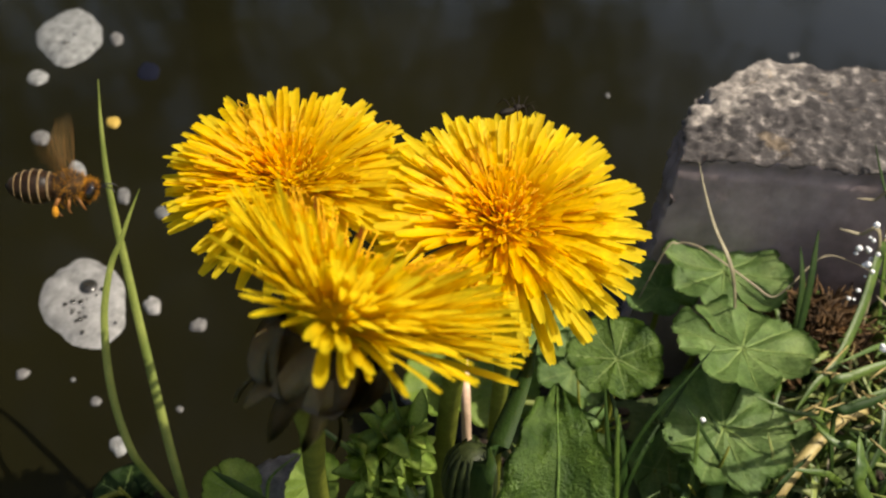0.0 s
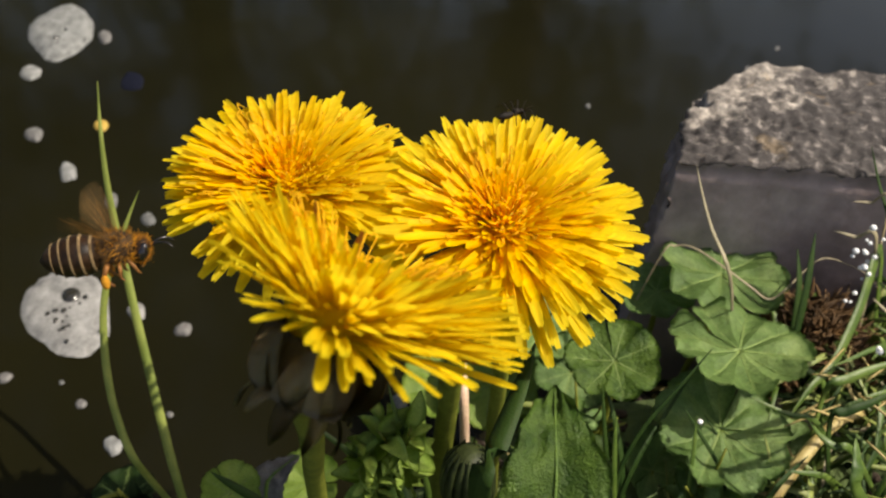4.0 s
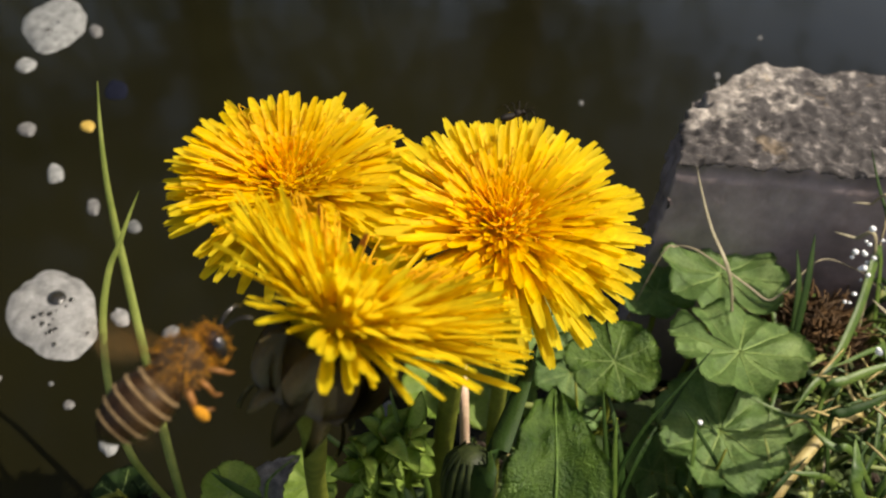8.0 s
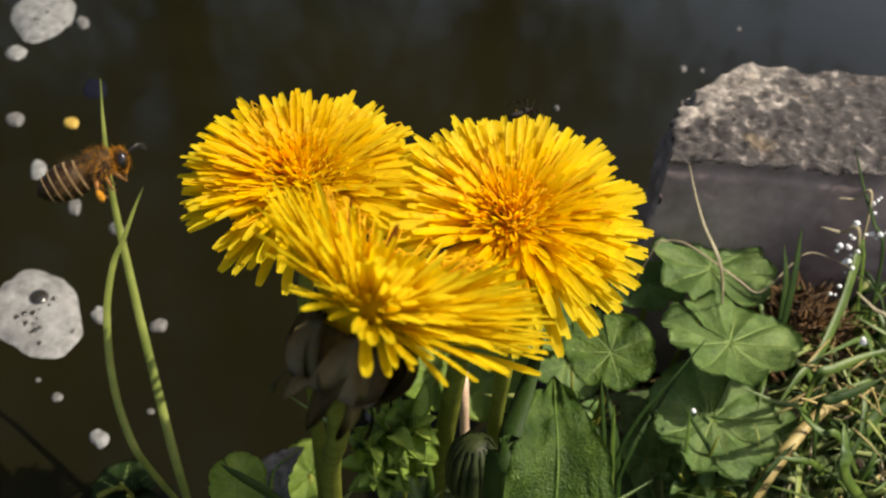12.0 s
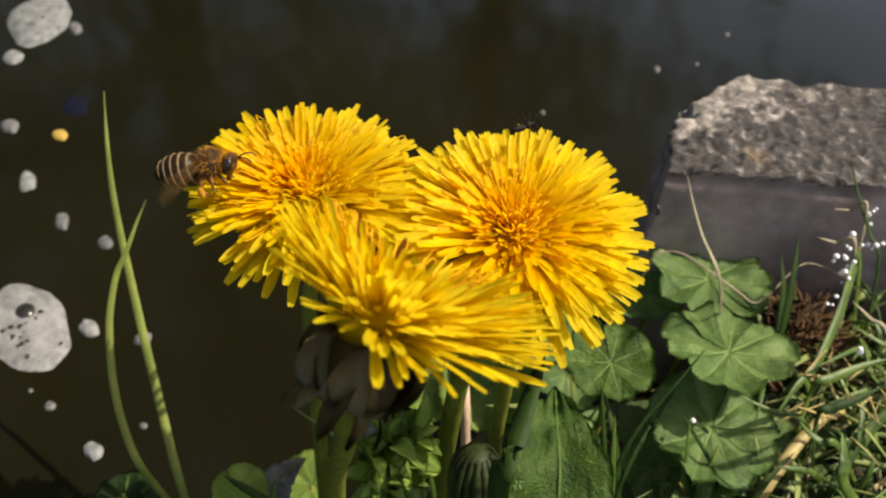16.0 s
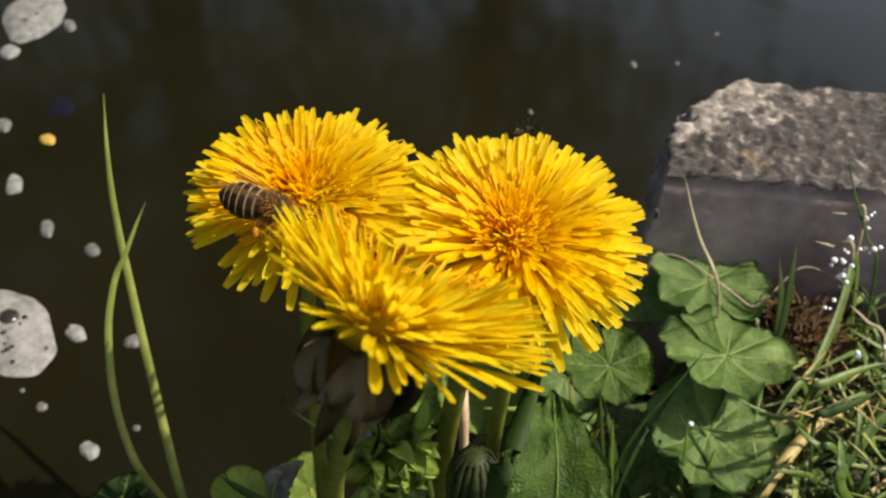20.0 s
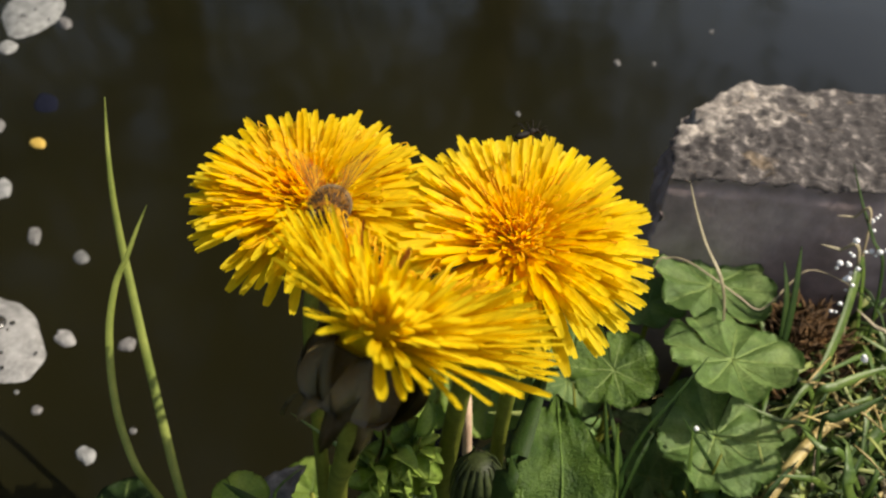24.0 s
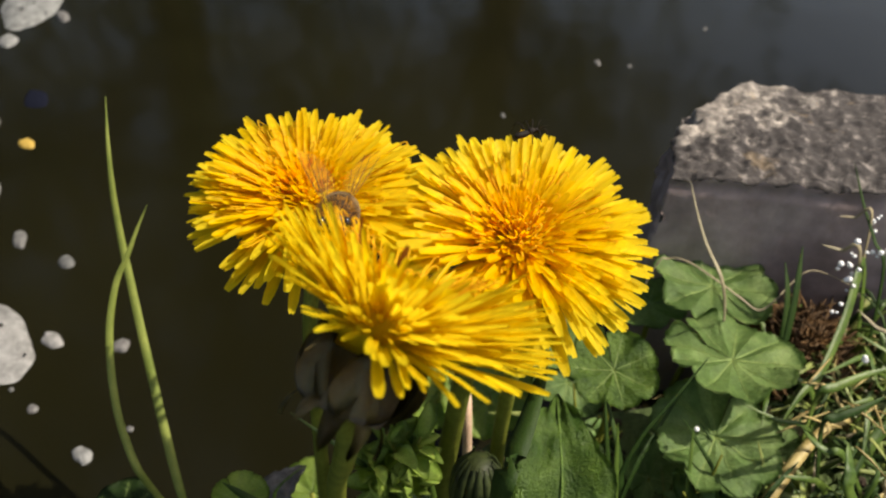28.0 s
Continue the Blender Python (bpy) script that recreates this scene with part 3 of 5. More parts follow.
            ring.append(bm.verts.new((foot[0] + math.cos(a) * out, foot[1] + math.sin(a) * out, foot[2] + math.cos(radians(th)) * q)))
        rings.append(ring)
    rings.append([bm.verts.new((0.27 * math.cos(a), 0.27 * math.sin(a), -0.06)) for a in (2 * math.pi * j / 36 for j in range(36))])
    for r0, r1 in zip(rings, rings[1:]):
        for j in range(36):
            bm.faces.new((r0[j], r1[j], r1[(j + 1) % 36], r0[(j + 1) % 36]))
    bmesh.ops.remove_doubles(bm, verts=bm.verts, dist=0.0005)
    part("receptacle", bm, M_PETAL_MID, head, "yellow middle from which the florets rise")
    bm = bmesh.new()
    for i in range(120):
        a, u = rng.uniform(0, 6.28), math.sqrt(rng.uniform(0.02, 0.62))
        th, foot = way(u, a)
        b = rng.uniform(0, 6.28)
        d = Vector((math.cos(a) * math.sin(radians(th)), math.sin(a) * math.sin(radians(th)), math.cos(radians(th))))
        top = Vector(foot) + d * floret_length(u, core) * rng.uniform(0.86, 1.0)
        curl = Vector((math.cos(b), math.sin(b), 0)) * 0.035
        tube(bm, [Vector(foot) + d * 0.2, top - d * 0.1, top, top + curl + d * 0.012, top + curl * 1.6 - d * 0.02], [0.007, 0.006, 0.004], n=8, sides=4)
    tagged(part("stigma_tuft", bm, M_STIGMA, head, "curled orange stigmas in the middle"), kind="stuff")
    for i in range(12):
        a = 2 * math.pi * (i + rng.uniform(-0.2, 0.2)) / 12
        place("bract", rng.choice(BRACT_UP), head, Matrix.Rotation(a, 4, "Z") @ Matrix.Translation((0.22, 0, -0.53 * cup)) @ Matrix.Diagonal((1, 1, cup, 1)))
    for i in range(8):
        a = 2 * math.pi * (i + rng.uniform(-0.3, 0.3)) / 8
        place("bract", rng.choice(BRACT_DOWN), head, Matrix.Rotation(a, 4, "Z") @ Matrix.Translation((0.18, 0, -0.46 * cup)) @ Matrix.Rotation(radians(rng.gauss(0, 12)), 4, "Y"))
    bm = bmesh.new()
    top = Vector(at) - Vector(axis).normalized() * size * 0.53 * cup * tall
    tube(bm, [top - base] + [Vector(p) - base for p in stem], [thick * 0.9, thick, thick, thick * 1.15], n=30, sides=14)
    part("stem", bm, M_STEM, root)
    return root


dandelion((-0.0253, 0.1026, 0.1162), (-0.022, -0.11, 0.99), 0.0173, 0.3,
          [(-0.0276, 0.0998, 0.0926), (-0.0284, 0.0992, 0.0739), (-0.0288, 0.0987, 0.0554), (-0.0300, 0.0985, 0.0170)],
          "yellow dandelion in full bloom with a flat round head", 21, thick=0.0014, droop=0, lean=(4, 5, 0), back=(3, 20, 0), fill=0.62, sag=(-6, -6, 0), thin=0.45)
dandelion((0.0067, 0.0918, 0.1143), (-0.068, -0.155, 0.986), 0.0183, 1.1,
          [(0.0068, 0.0871, 0.0966), (0.0077, 0.0906, 0.0797), (0.0079, 0.0931, 0.0645), (0.0085, 0.0955, 0.0494), (0.0099, 0.1001, 0.0180)],
          "large yellow dandelion in full bloom with drooping outer petals", 12, droop=6, thick=0.0015, lean=(7, -14, 0), back=(-6, 22, 0), gaps=0.48, fill=0.62,
          extra=[((0.55, 0.85, 0), 0.92, 30, -150, 0.07, M_PETAL), ((0.9, 0.5, 0), 0.86, 24, -110, 0.06, M_PETAL)])
dandelion((-0.0177, 0.0602, 0.1300), (0.473, 0.592, 0.651), 0.0168, 2.0,
          [(-0.0210, 0.0570, 0.1178), (-0.0220, 0.0607, 0.1075), (-0.0245, 0.0704, 0.0804), (-0.0265, 0.078, 0.0160)],
          "yellow dandelion leaning over with a dark cup of bracts", 13, droop=-22, sag=(-5, -27, 25), tall=1.08, lean=(2, 0, 0), cup=0.80, thin=0.40, thick=0.0015, fill=0.78, flare=1.7, core=0.34, wide=0.34, slim=0.7, total=820, trim=(-0.17, 0.37, -0.31), bare=(-1.35, 0.0, 0.2),
          extra=[((1, -0.25, 0), 0.80, 24, 8, 0.075, M_PETAL_DRY),
                 ((-1, 0.1, 0), 0.95, 34, 32, 0.060, M_PETAL), ((-0.95, 0.35, 0), 0.90, 40, 34, 0.055, M_PETAL), ((-0.8, -0.5, 0), 0.74, 60, 64, 0.05, M_PETAL_DRY), ((-0.9, -0.3, 0), 0.78, 50, 56, 0.045, M_PETAL_DRY), ((-0.3, -0.8, 0.4), 0.66, 66, 70, 0.045, M_PETAL_DRY)])


# ---- other stems and the bud ----
def build_extra_stem():
    root = thing("flower_stem", (-0.0032, 0.1010, 0.0160), "smooth green dandelion stem rising behind the flower heads", "stem")
    base = Vector((-0.0032, 0.1010, 0.0160))
    pts = [(0.0002, 0.0892, 0.1007), (-0.0002, 0.0919, 0.0858), (-0.0006, 0.0947, 0.0738), (-0.0014, 0.0972, 0.0571), (-0.0025, 0.0991, 0.0366), (-0.0032, 0.1010, 0.0160)]
    part("stem", tube(bmesh.new(), [Vector(p) - base for p in pts], [0.0017, 0.0020, 0.0022, 0.0023], n=30, sides=14), M_STEM, root)


def build_bud():
    root = thing("dandelion_bud", upright((0.0011, 0.0804, 0.0571), (0.02, 0.12, 1.0)), "closed dark green dandelion bud low among the leaves", "bud")
    rng = random.Random(5)
    part("bud_body", lathe(bmesh.new(), [(0.0015, -0.002), (0.0042, 0.0), (0.0050, 0.003), (0.0049, 0.007), (0.0042, 0.0105), (0.0026, 0.0128), (0.0008, 0.0134)], 24), M_BUD, root)
    for i in range(16):
        a = 2 * math.pi * i / 16
        c, s = math.cos(a), math.sin(a)
        r = rng.uniform(0.98, 1.08)
        line = [(0.0042 * r, 0.0002), (0.0052 * r, 0.0035), (0.0051 * r, 0.0072), (0.0043 * r, 0.0108), (0.0024, 0.0136 + rng.uniform(-0.0006, 0.0008))]
        part("bract", blade(bmesh.new(), [(q * c, q * s, z) for q, z in line], 0.0021, (c, s, 0.1), n=9, fold=-0.25, base=1.0, thick=0.0002), M_BUD, root)
    part("stalk", tube(bmesh.new(), [(0, 0, -0.001), (0.0003, -0.002, -0.012), (0.0, -0.004, -0.030)], [0.0017, 0.0019], n=8), M_STEM_PALE, root)


build_extra_stem()
build_bud()
root = thing("dead_stem", (0.0042, 0.1010, 0.018), "pale pinkish dead stem standing among the leaves", "stem")
part("stem", tube(bmesh.new(), [(0.0000, 0.0170, 0.0385), (0.0, 0.0110, 0.0350), (-0.0004, 0.0050, 0.0300), (0.0, 0.0, 0.0)], [0.0009, 0.0011, 0.0011], n=14), M_STEM_PALE, root)


# ---- leaves ----
def round_leaf(at, axis, size, spin, label, seed, material, lobes=8, cupped=0.10, depth=0.10, foot=None):
    """A round lobed leaf with folded lobes, raised veins and a stalk down to the ground."""
    rng = random.Random(seed)
    root = thing("round_leaf", (at[0], at[1], at[2]), label, "leaf", "round lobed leaves on the bank")
    turn = upright((0, 0, 0), axis, radians(spin))
    gap = radians(1)
    jit = [rng.uniform(0.9, 1.08) for _ in range(lobes + 1)]

    def edge(a):
        u = (a - gap) / (2 * math.pi - 2 * gap) * lobes
        k = int(min(max(u, 0), lobes - 1e-6))
        s = u - k
        r = jit[k] * (1 - s) + jit[k + 1] * s
        r *= 1 - depth + depth * abs(math.sin(math.pi * s)) ** 0.7
        return r * (1 + 0.035 * abs(math.sin(4.5 * math.pi * s)))

    def high(a, r):
        u = (a - gap) / (2 * math.pi - 2 * gap) * lobes
        fold = abs((u % 1.0) - 0.5) * 2
        return size * (cupped * r * r + 0.10 * r * (fold - 0.5) + 0.16 * r * noise.noise((math.cos(a) * r * 2 + seed, math.sin(a) * r * 2, seed * 0.7)) + 0.035 * noise.noise((math.cos(a) * r * 5, math.sin(a) * r * 6, seed)))

    def spot(a, r, lift=0.0):
        q = r * edge(a)
        return turn @ Vector((size * q * math.cos(a), size * q * math.sin(a), high(a, r) + lift))
    bm = bmesh.new()
    rings, steps = 10, lobes * 16
    grid = [[bm.verts.new(spot(gap + (2 * math.pi - 2 * gap) * j / steps, (i + 0.15) / (rings + 0.15))) for j in range(steps + 1)] for i in range(rings + 1)]
    for a, b in zip(grid, grid[1:]):
        for j in range(steps):
            bm.faces.new((a[j], b[j], b[j + 1], a[j + 1]))
    bmesh.ops.solidify(bm, geom=bm.faces[:], thickness=0.0002)
    part("leaf_blade", bm, material, root)
    for k in range(lobes):
        bm = bmesh.new()
        a = gap + (2 * math.pi - 2 * gap) * (k + 0.5) / lobes
        pts = [spot(a, r, 0.0001) for r in (0.02, 0.25, 0.5, 0.75, 0.93)]
        tube(bm, pts, [size * 0.013, size * 0.008, size * 0.003], n=10, sides=5)
        for r in (0.35, 0.55, 0.72):
            for sgn in (-1, 1):
                tube(bm, [spot(a, r, 0.0001), spot(a + sgn * 0.09, r + 0.10, 0.0001), spot(a + sgn * 0.20, r + 0.17, 0.0001)], [size * 0.004, size * 0.0015], n=6, sides=4)
        part("vein", bm, M_VEIN, root)
    foot = Vector(foot) if foot else Vector((at[0] - 0.004, at[1] - 0.004, 0.015))
    part("leaf_stalk", tube(bmesh.new(), [turn @ Vector((0, 0, -0.0003)), (foot - Vector(at)) * 0.5 + Vector((0.002, 0, 0.002)), foot - Vector(at)], [0.0007, 0.0009], n=10, sides=7), M_STEM, root)
    return root


round_leaf((0.0602, 0.0975, 0.0456), (-0.05, -0.12, 0.98), 0.0148, 75, "round lobed mid-green leaf with pale veins, facing up", 21, M_LEAF, 9, 0.10)
round_leaf((0.0668, 0.1105, 0.0564), (0.0, 0.22, 0.96), 0.0160, 300, "round lobed leaf tilted flat with a bright middle", 22, M_LEAF, 9, 0.14)
# the part shade on this leaf comes from its deeper green material
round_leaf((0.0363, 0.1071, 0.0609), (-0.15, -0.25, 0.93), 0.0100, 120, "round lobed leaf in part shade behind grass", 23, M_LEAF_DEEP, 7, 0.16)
round_leaf((0.0745, 0.1390, 0.0520), (0.0, 0.0, 1.0), 0.0160, 90, "round lobed leaf at the foot of the stone", 24, M_LEAF, 8, 0.15)
round_leaf((0.0600, 0.1420, 0.0440), (-0.15, -0.1, 1.0), 0.0100, 40, "small round leaf beside the stone", 25, M_LEAF, 7, 0.15)
round_leaf((0.0480, 0.0985, 0.0290), (0.5, -0.5, 0.7), 0.0110, 160, "small green leaf folded on its edge in shade", 26, M_LEAF, 6, 0.3)
round_leaf((0.0800, 0.0985, 0.0330), (0.1, -0.3, 0.95), 0.0085, 200, "small round leaf under a larger one", 27, M_LEAF, 6, 0.2)
round_leaf((0.0150, 0.1315, 0.0230), (-0.1, -0.3, 0.95), 0.0135, 60, "light green leaf behind the flower stems", 28, M_LEAF_LIGHT, 6, 0.2)
round_leaf((0.0280, 0.1350, 0.0400), (0.1, -0.1, 0.97), 0.0110, 10, "green leaf in the shade of the flower", 29, M_LEAF, 7, 0.2)
round_leaf((0.0330, 0.1230, 0.0370), (0.1, -0.3, 0.95), 0.0105, 100, "green leaf low behind the grass", 30, M_LEAF, 7, 0.2)
round_leaf((0.0018, 0.1375, 0.0185), (0.1, -0.3, 0.95), 0.0115, 30, "light green leaf between the stems", 31, M_LEAF_LIGHT, 6, 0.25)
round_leaf((-0.0459, 0.0908, 0.0498), (0.3, -0.3, 0.9), 0.0062, 80, "light green leaf at the water's edge", 32, M_LEAF_LIGHT, 6, 0.25)
round_leaf((-0.0335, 0.1080, 0.0220), (-0.2, -0.3, 0.9), 0.0080, 20, "small light green leaf under the flower stem", 33, M_LEAF_LIGHT, 6, 0.25)
round_leaf((-0.0830, 0.1160, 0.0100), (-0.1, -0.15, 1.0), 0.0085, 330, "shaded leaf hanging over the water", 34, M_LEAF_SHADED, 6, -0.1)


def long_leaf(points, width, face, label, seed, material, crinkle=0.06):
    """A broad lance-shaped leaf with a sunken midrib and a crinkled skin."""
    rng = random.Random(seed)
    base = Vector(points[-1])
    root = thing("broad_leaf", tuple(base), label, "leaf")
    n, cols = 34, 14
    pts = spline([Vector(p) - base for p in points], n)
    face = Vector(face).normalized()
    bm = bmesh.new()
    rows = []
    for i, p in enumerate(pts):
        t = (pts[min(i + 1, n - 1)] - pts[max(i - 1, 0)]).normalized()
        s = t.cross(face).normalized()
        up = s.cross(t).normalized()
        v = i / (n - 1)
        w = width * 0.5 * (0.02 + min(1.0, v * 1.75) ** 0.8 * min(1.0, (1.02 - v) * 3.5)) * (1 + 0.05 * math.sin(v * 40 + seed))
        row = []
        for j in range(cols + 1):
            k = 2 * j / cols - 1
            bulge = crinkle * width * (noise.noise((k * 3.2 + seed, v * 9, seed)) + 0.5 * noise.noise((k * 8, v * 22, seed)))
            row.append(bm.verts.new(p + s * w * k + up * (abs(k) ** 1.3 * w * 0.28 + bulge * min(1, abs(k) * 4))))
        rows.append(row)
    for a, b in zip(rows, rows[1:]):
        for j in range(cols):
            bm.faces.new((a[j], a[j + 1], b[j + 1], b[j]))
    bmesh.ops.solidify(bm, geom=bm.faces[:], thickness=-0.0003)
    part("leaf_blade", bm, material, root)
    part("midrib", tube(bmesh.new(), [p + face * 0.0002 for p in pts[::5]], [0.0001, 0.0003, 0.0006], n=24, sides=6), M_LEAF_DEEP, root, "pale midrib")
    return root


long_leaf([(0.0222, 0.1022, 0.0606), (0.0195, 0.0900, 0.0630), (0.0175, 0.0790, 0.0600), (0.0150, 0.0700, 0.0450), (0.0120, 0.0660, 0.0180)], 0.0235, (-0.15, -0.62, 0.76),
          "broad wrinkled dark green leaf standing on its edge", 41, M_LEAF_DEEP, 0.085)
long_leaf([(-0.0330, 0.1030, 0.0420), (-0.0370, 0.0985, 0.0440), (-0.0400, 0.0940, 0.0420), (-0.0410, 0.0860, 0.0180)], 0.0075, (0.1, -0.4, 0.9),
          "withered grey-brown leaf curled at the water's edge", 42, M_LEAF_DRIED, 0.12)


def small_herb(at, label, seed, count=26, spread=0.014, material=None):
    """A low herb with many small curled leaflets on thin stalks."""
    rng = random.Random(seed)
    root = thing("herb", at, label, "plant")
    shapes = []
    for _ in range(4):
        bm = bmesh.new()
        n = 7
        rows = []
        curl = rng.uniform(20, 90)
        x = z = 0
        for i in range(n + 1):
            v = i / n
            ang = radians(25 - curl * v)
            if i:
                x += math.cos(ang) * 0.0075 / n
                z += math.sin(ang) * 0.0075 / n
            w = 0.0018 * math.sin(math.pi * (0.06 + 0.94 * v) ** 0.8) + 0.0002
            rows.append([bm.verts.new((x, k * w, z + abs(k) * w * 0.35)) for k in (-1, -0.5, 0, 0.5, 1)])
        for a, b in zip(rows, rows[1:]):
            for j in range(4):
                bm.faces.new((a[j], b[j], b[j + 1], a[j + 1]))
        bmesh.ops.solidify(bm, geom=bm.faces[:], thickness=0.00015)
        shapes.append(mesh_of("leaflet", bm, material or M_LEAF_LIGHT))
    for stalk in range(5):
        a = rng.uniform(0, 6.28)
        out = Vector((math.cos(a), math.sin(a), 0)) * rng.uniform(0.2, 1.0) * spread
        tip = out + Vector((0, 0, rng.uniform(0.010, 0.022)))
        path = [Vector((0, 0, 0.014 - at[2])), Vector((0, 0, 0)), out * 0.4 + Vector((0, 0, tip.z * 0.6)), tip]
        part("stalk", tube(bmesh.new(), path, [0.0005, 0.0003], n=8, sides=6), M_STEM, root)
        for q in range(count // 5):
            p = spline(path, 16)[7 + q % 9]
            place("leaflet", rng.choice(shapes), root, Matrix.Translation(p) @ pose(0, 0, 0, rng.gauss(0, 25), rng.uniform(-50, 20), rng.uniform(0, 360)) @ Matrix.Scale(rng.uniform(0.7, 1.2), 4))
    return root


small_herb((-0.0150, 0.0890, 0.043), "low green herb with small curled leaflets", 51, 80, 0.009)
small_herb((-0.0113, 0.0921, 0.0452), "low green herb between the dandelion stems", 52, 60, 0.0055)
small_herb((0.0310, 0.1050, 0.028), "small herb in the shade beside the broad leaf", 53, 25, 0.012, M_LEAF)
small_herb((0.0540, 0.0860, 0.028), "small herb in front of the round leaves", 54, 25, 0.014, M_LEAF)
small_herb((-0.0760, 0.1090, 0.006), "shaded toothed herb at the water's edge", 55, 24, 0.010, M_LEAF_SHADED)


# ---- grass blades that stand apart ----
def lone_blade(points, width, face, material, label, name="tall_grass", fold=0.25, base=0.8):
    foot = Vector(points[-1])
    root = thing(name, tuple(foot), label, "grass", "single blades of grass")
    rev = [Vector(p) - foot for p in points][::-1]
    part("blade", blade(bmesh.new(), rev, width, face, n=26, fold=fold, base=base), material, root)
    return root


root = thing("grass_stalk", (-0.0635, 0.1058, 0.0122), "tall pale green grass stalk with a second curved blade", "grass")
foot = Vector((-0.0635, 0.1058, 0.0122))
part("blade", blade(bmesh.new(), [Vector(p) - foot for p in [(-0.0635, 0.1058, 0.0122), (-0.0639, 0.1080, 0.0233), (-0.0655, 0.1138, 0.0315), (-0.0671, 0.1207, 0.0403), (-0.0688, 0.1279, 0.0485), (-0.0703, 0.1347, 0.0570), (-0.0716, 0.1413, 0.0655), (-0.0726, 0.1471, 0.0746), (-0.0727, 0.1515, 0.0844), (-0.0724, 0.1572, 0.0942), (-0.0720, 0.1636, 0.1026)]], 0.0021, (0.1, -0.7, 0.7), n=40, fold=0.3), M_STALK, root)
part("blade", blade(bmesh.new(), [Vector(p) - foot for p in [(-0.0660, 0.1080, 0.0120), (-0.0701, 0.1083, 0.0320), (-0.0723, 0.1105, 0.0385), (-0.0746, 0.1164, 0.0460), (-0.0754, 0.1220, 0.0535), (-0.0751, 0.1274, 0.0609), (-0.0741, 0.1309, 0.0664), (-0.0719, 0.1351, 0.0728), (-0.0691, 0.1374, 0.0773), (-0.0661, 0.1405, 0.0827), (-0.0633, 0.1429, 0.0873)]], 0.0017, (0.3, -0.7, 0.6), n=40, fold=0.2), M_STALK, root, "thin curved green blade")

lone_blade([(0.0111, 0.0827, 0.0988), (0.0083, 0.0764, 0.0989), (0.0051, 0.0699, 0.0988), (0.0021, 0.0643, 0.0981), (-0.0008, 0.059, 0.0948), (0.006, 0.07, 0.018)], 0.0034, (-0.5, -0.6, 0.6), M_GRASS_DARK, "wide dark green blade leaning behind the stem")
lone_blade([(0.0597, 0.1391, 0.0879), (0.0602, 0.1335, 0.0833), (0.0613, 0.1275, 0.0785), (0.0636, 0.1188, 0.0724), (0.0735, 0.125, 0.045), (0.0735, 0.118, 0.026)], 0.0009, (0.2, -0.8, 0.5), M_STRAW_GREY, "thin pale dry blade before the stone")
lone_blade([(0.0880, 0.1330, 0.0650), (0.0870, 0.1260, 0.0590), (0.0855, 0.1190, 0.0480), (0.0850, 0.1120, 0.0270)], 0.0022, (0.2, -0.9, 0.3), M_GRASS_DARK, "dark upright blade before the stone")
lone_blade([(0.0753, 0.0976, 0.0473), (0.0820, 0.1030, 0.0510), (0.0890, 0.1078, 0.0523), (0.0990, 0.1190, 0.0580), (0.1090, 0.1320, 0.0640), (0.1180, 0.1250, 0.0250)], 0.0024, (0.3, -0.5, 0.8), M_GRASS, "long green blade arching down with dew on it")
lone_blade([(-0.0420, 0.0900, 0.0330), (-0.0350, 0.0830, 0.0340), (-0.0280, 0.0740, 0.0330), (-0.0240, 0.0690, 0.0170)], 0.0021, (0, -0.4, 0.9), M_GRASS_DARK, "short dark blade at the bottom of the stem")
lone_blade([(-0.0180, 0.0960, 0.0640), (-0.0120, 0.0890, 0.0560), (-0.0080, 0.0800, 0.0450), (-0.0060, 0.0740, 0.0170)], 0.0016, (0.2, -0.7, 0.6), M_GRASS, "thin green blade under the front flower")
lone_blade([(-0.0120, 0.0980, 0.0600), (-0.0110, 0.0900, 0.0500), (-0.0085, 0.0820, 0.0380), (-0.0070, 0.0770, 0.0170)], 0.0016, (0.2, -0.7, 0.6), M_GRASS, "thin green blade under the front flower")
lone_blade([(0.1080, 0.0980, 0.0480), (0.1000, 0.0950, 0.0440), (0.0920, 0.0890, 0.0380), (0.0880, 0.0840, 0.0250)], 0.0034, (0.0, -0.5, 0.9), M_GRASS, "broad green blade at the side of the bank")
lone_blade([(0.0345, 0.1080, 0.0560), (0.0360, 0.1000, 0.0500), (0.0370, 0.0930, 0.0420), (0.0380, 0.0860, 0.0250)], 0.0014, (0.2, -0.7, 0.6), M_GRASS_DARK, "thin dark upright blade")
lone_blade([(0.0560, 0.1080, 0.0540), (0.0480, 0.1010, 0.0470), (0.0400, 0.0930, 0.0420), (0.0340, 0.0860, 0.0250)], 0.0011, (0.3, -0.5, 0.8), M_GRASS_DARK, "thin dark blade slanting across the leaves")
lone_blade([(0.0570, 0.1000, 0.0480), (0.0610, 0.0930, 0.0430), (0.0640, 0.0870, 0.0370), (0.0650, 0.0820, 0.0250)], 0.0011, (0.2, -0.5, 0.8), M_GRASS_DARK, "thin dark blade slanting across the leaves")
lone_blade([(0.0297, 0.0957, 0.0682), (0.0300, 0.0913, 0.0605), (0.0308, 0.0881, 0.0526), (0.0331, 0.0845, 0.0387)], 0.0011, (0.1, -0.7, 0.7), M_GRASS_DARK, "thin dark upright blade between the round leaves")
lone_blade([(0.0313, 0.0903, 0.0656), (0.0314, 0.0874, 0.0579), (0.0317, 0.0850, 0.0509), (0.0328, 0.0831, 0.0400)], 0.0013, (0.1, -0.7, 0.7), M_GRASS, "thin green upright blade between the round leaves")
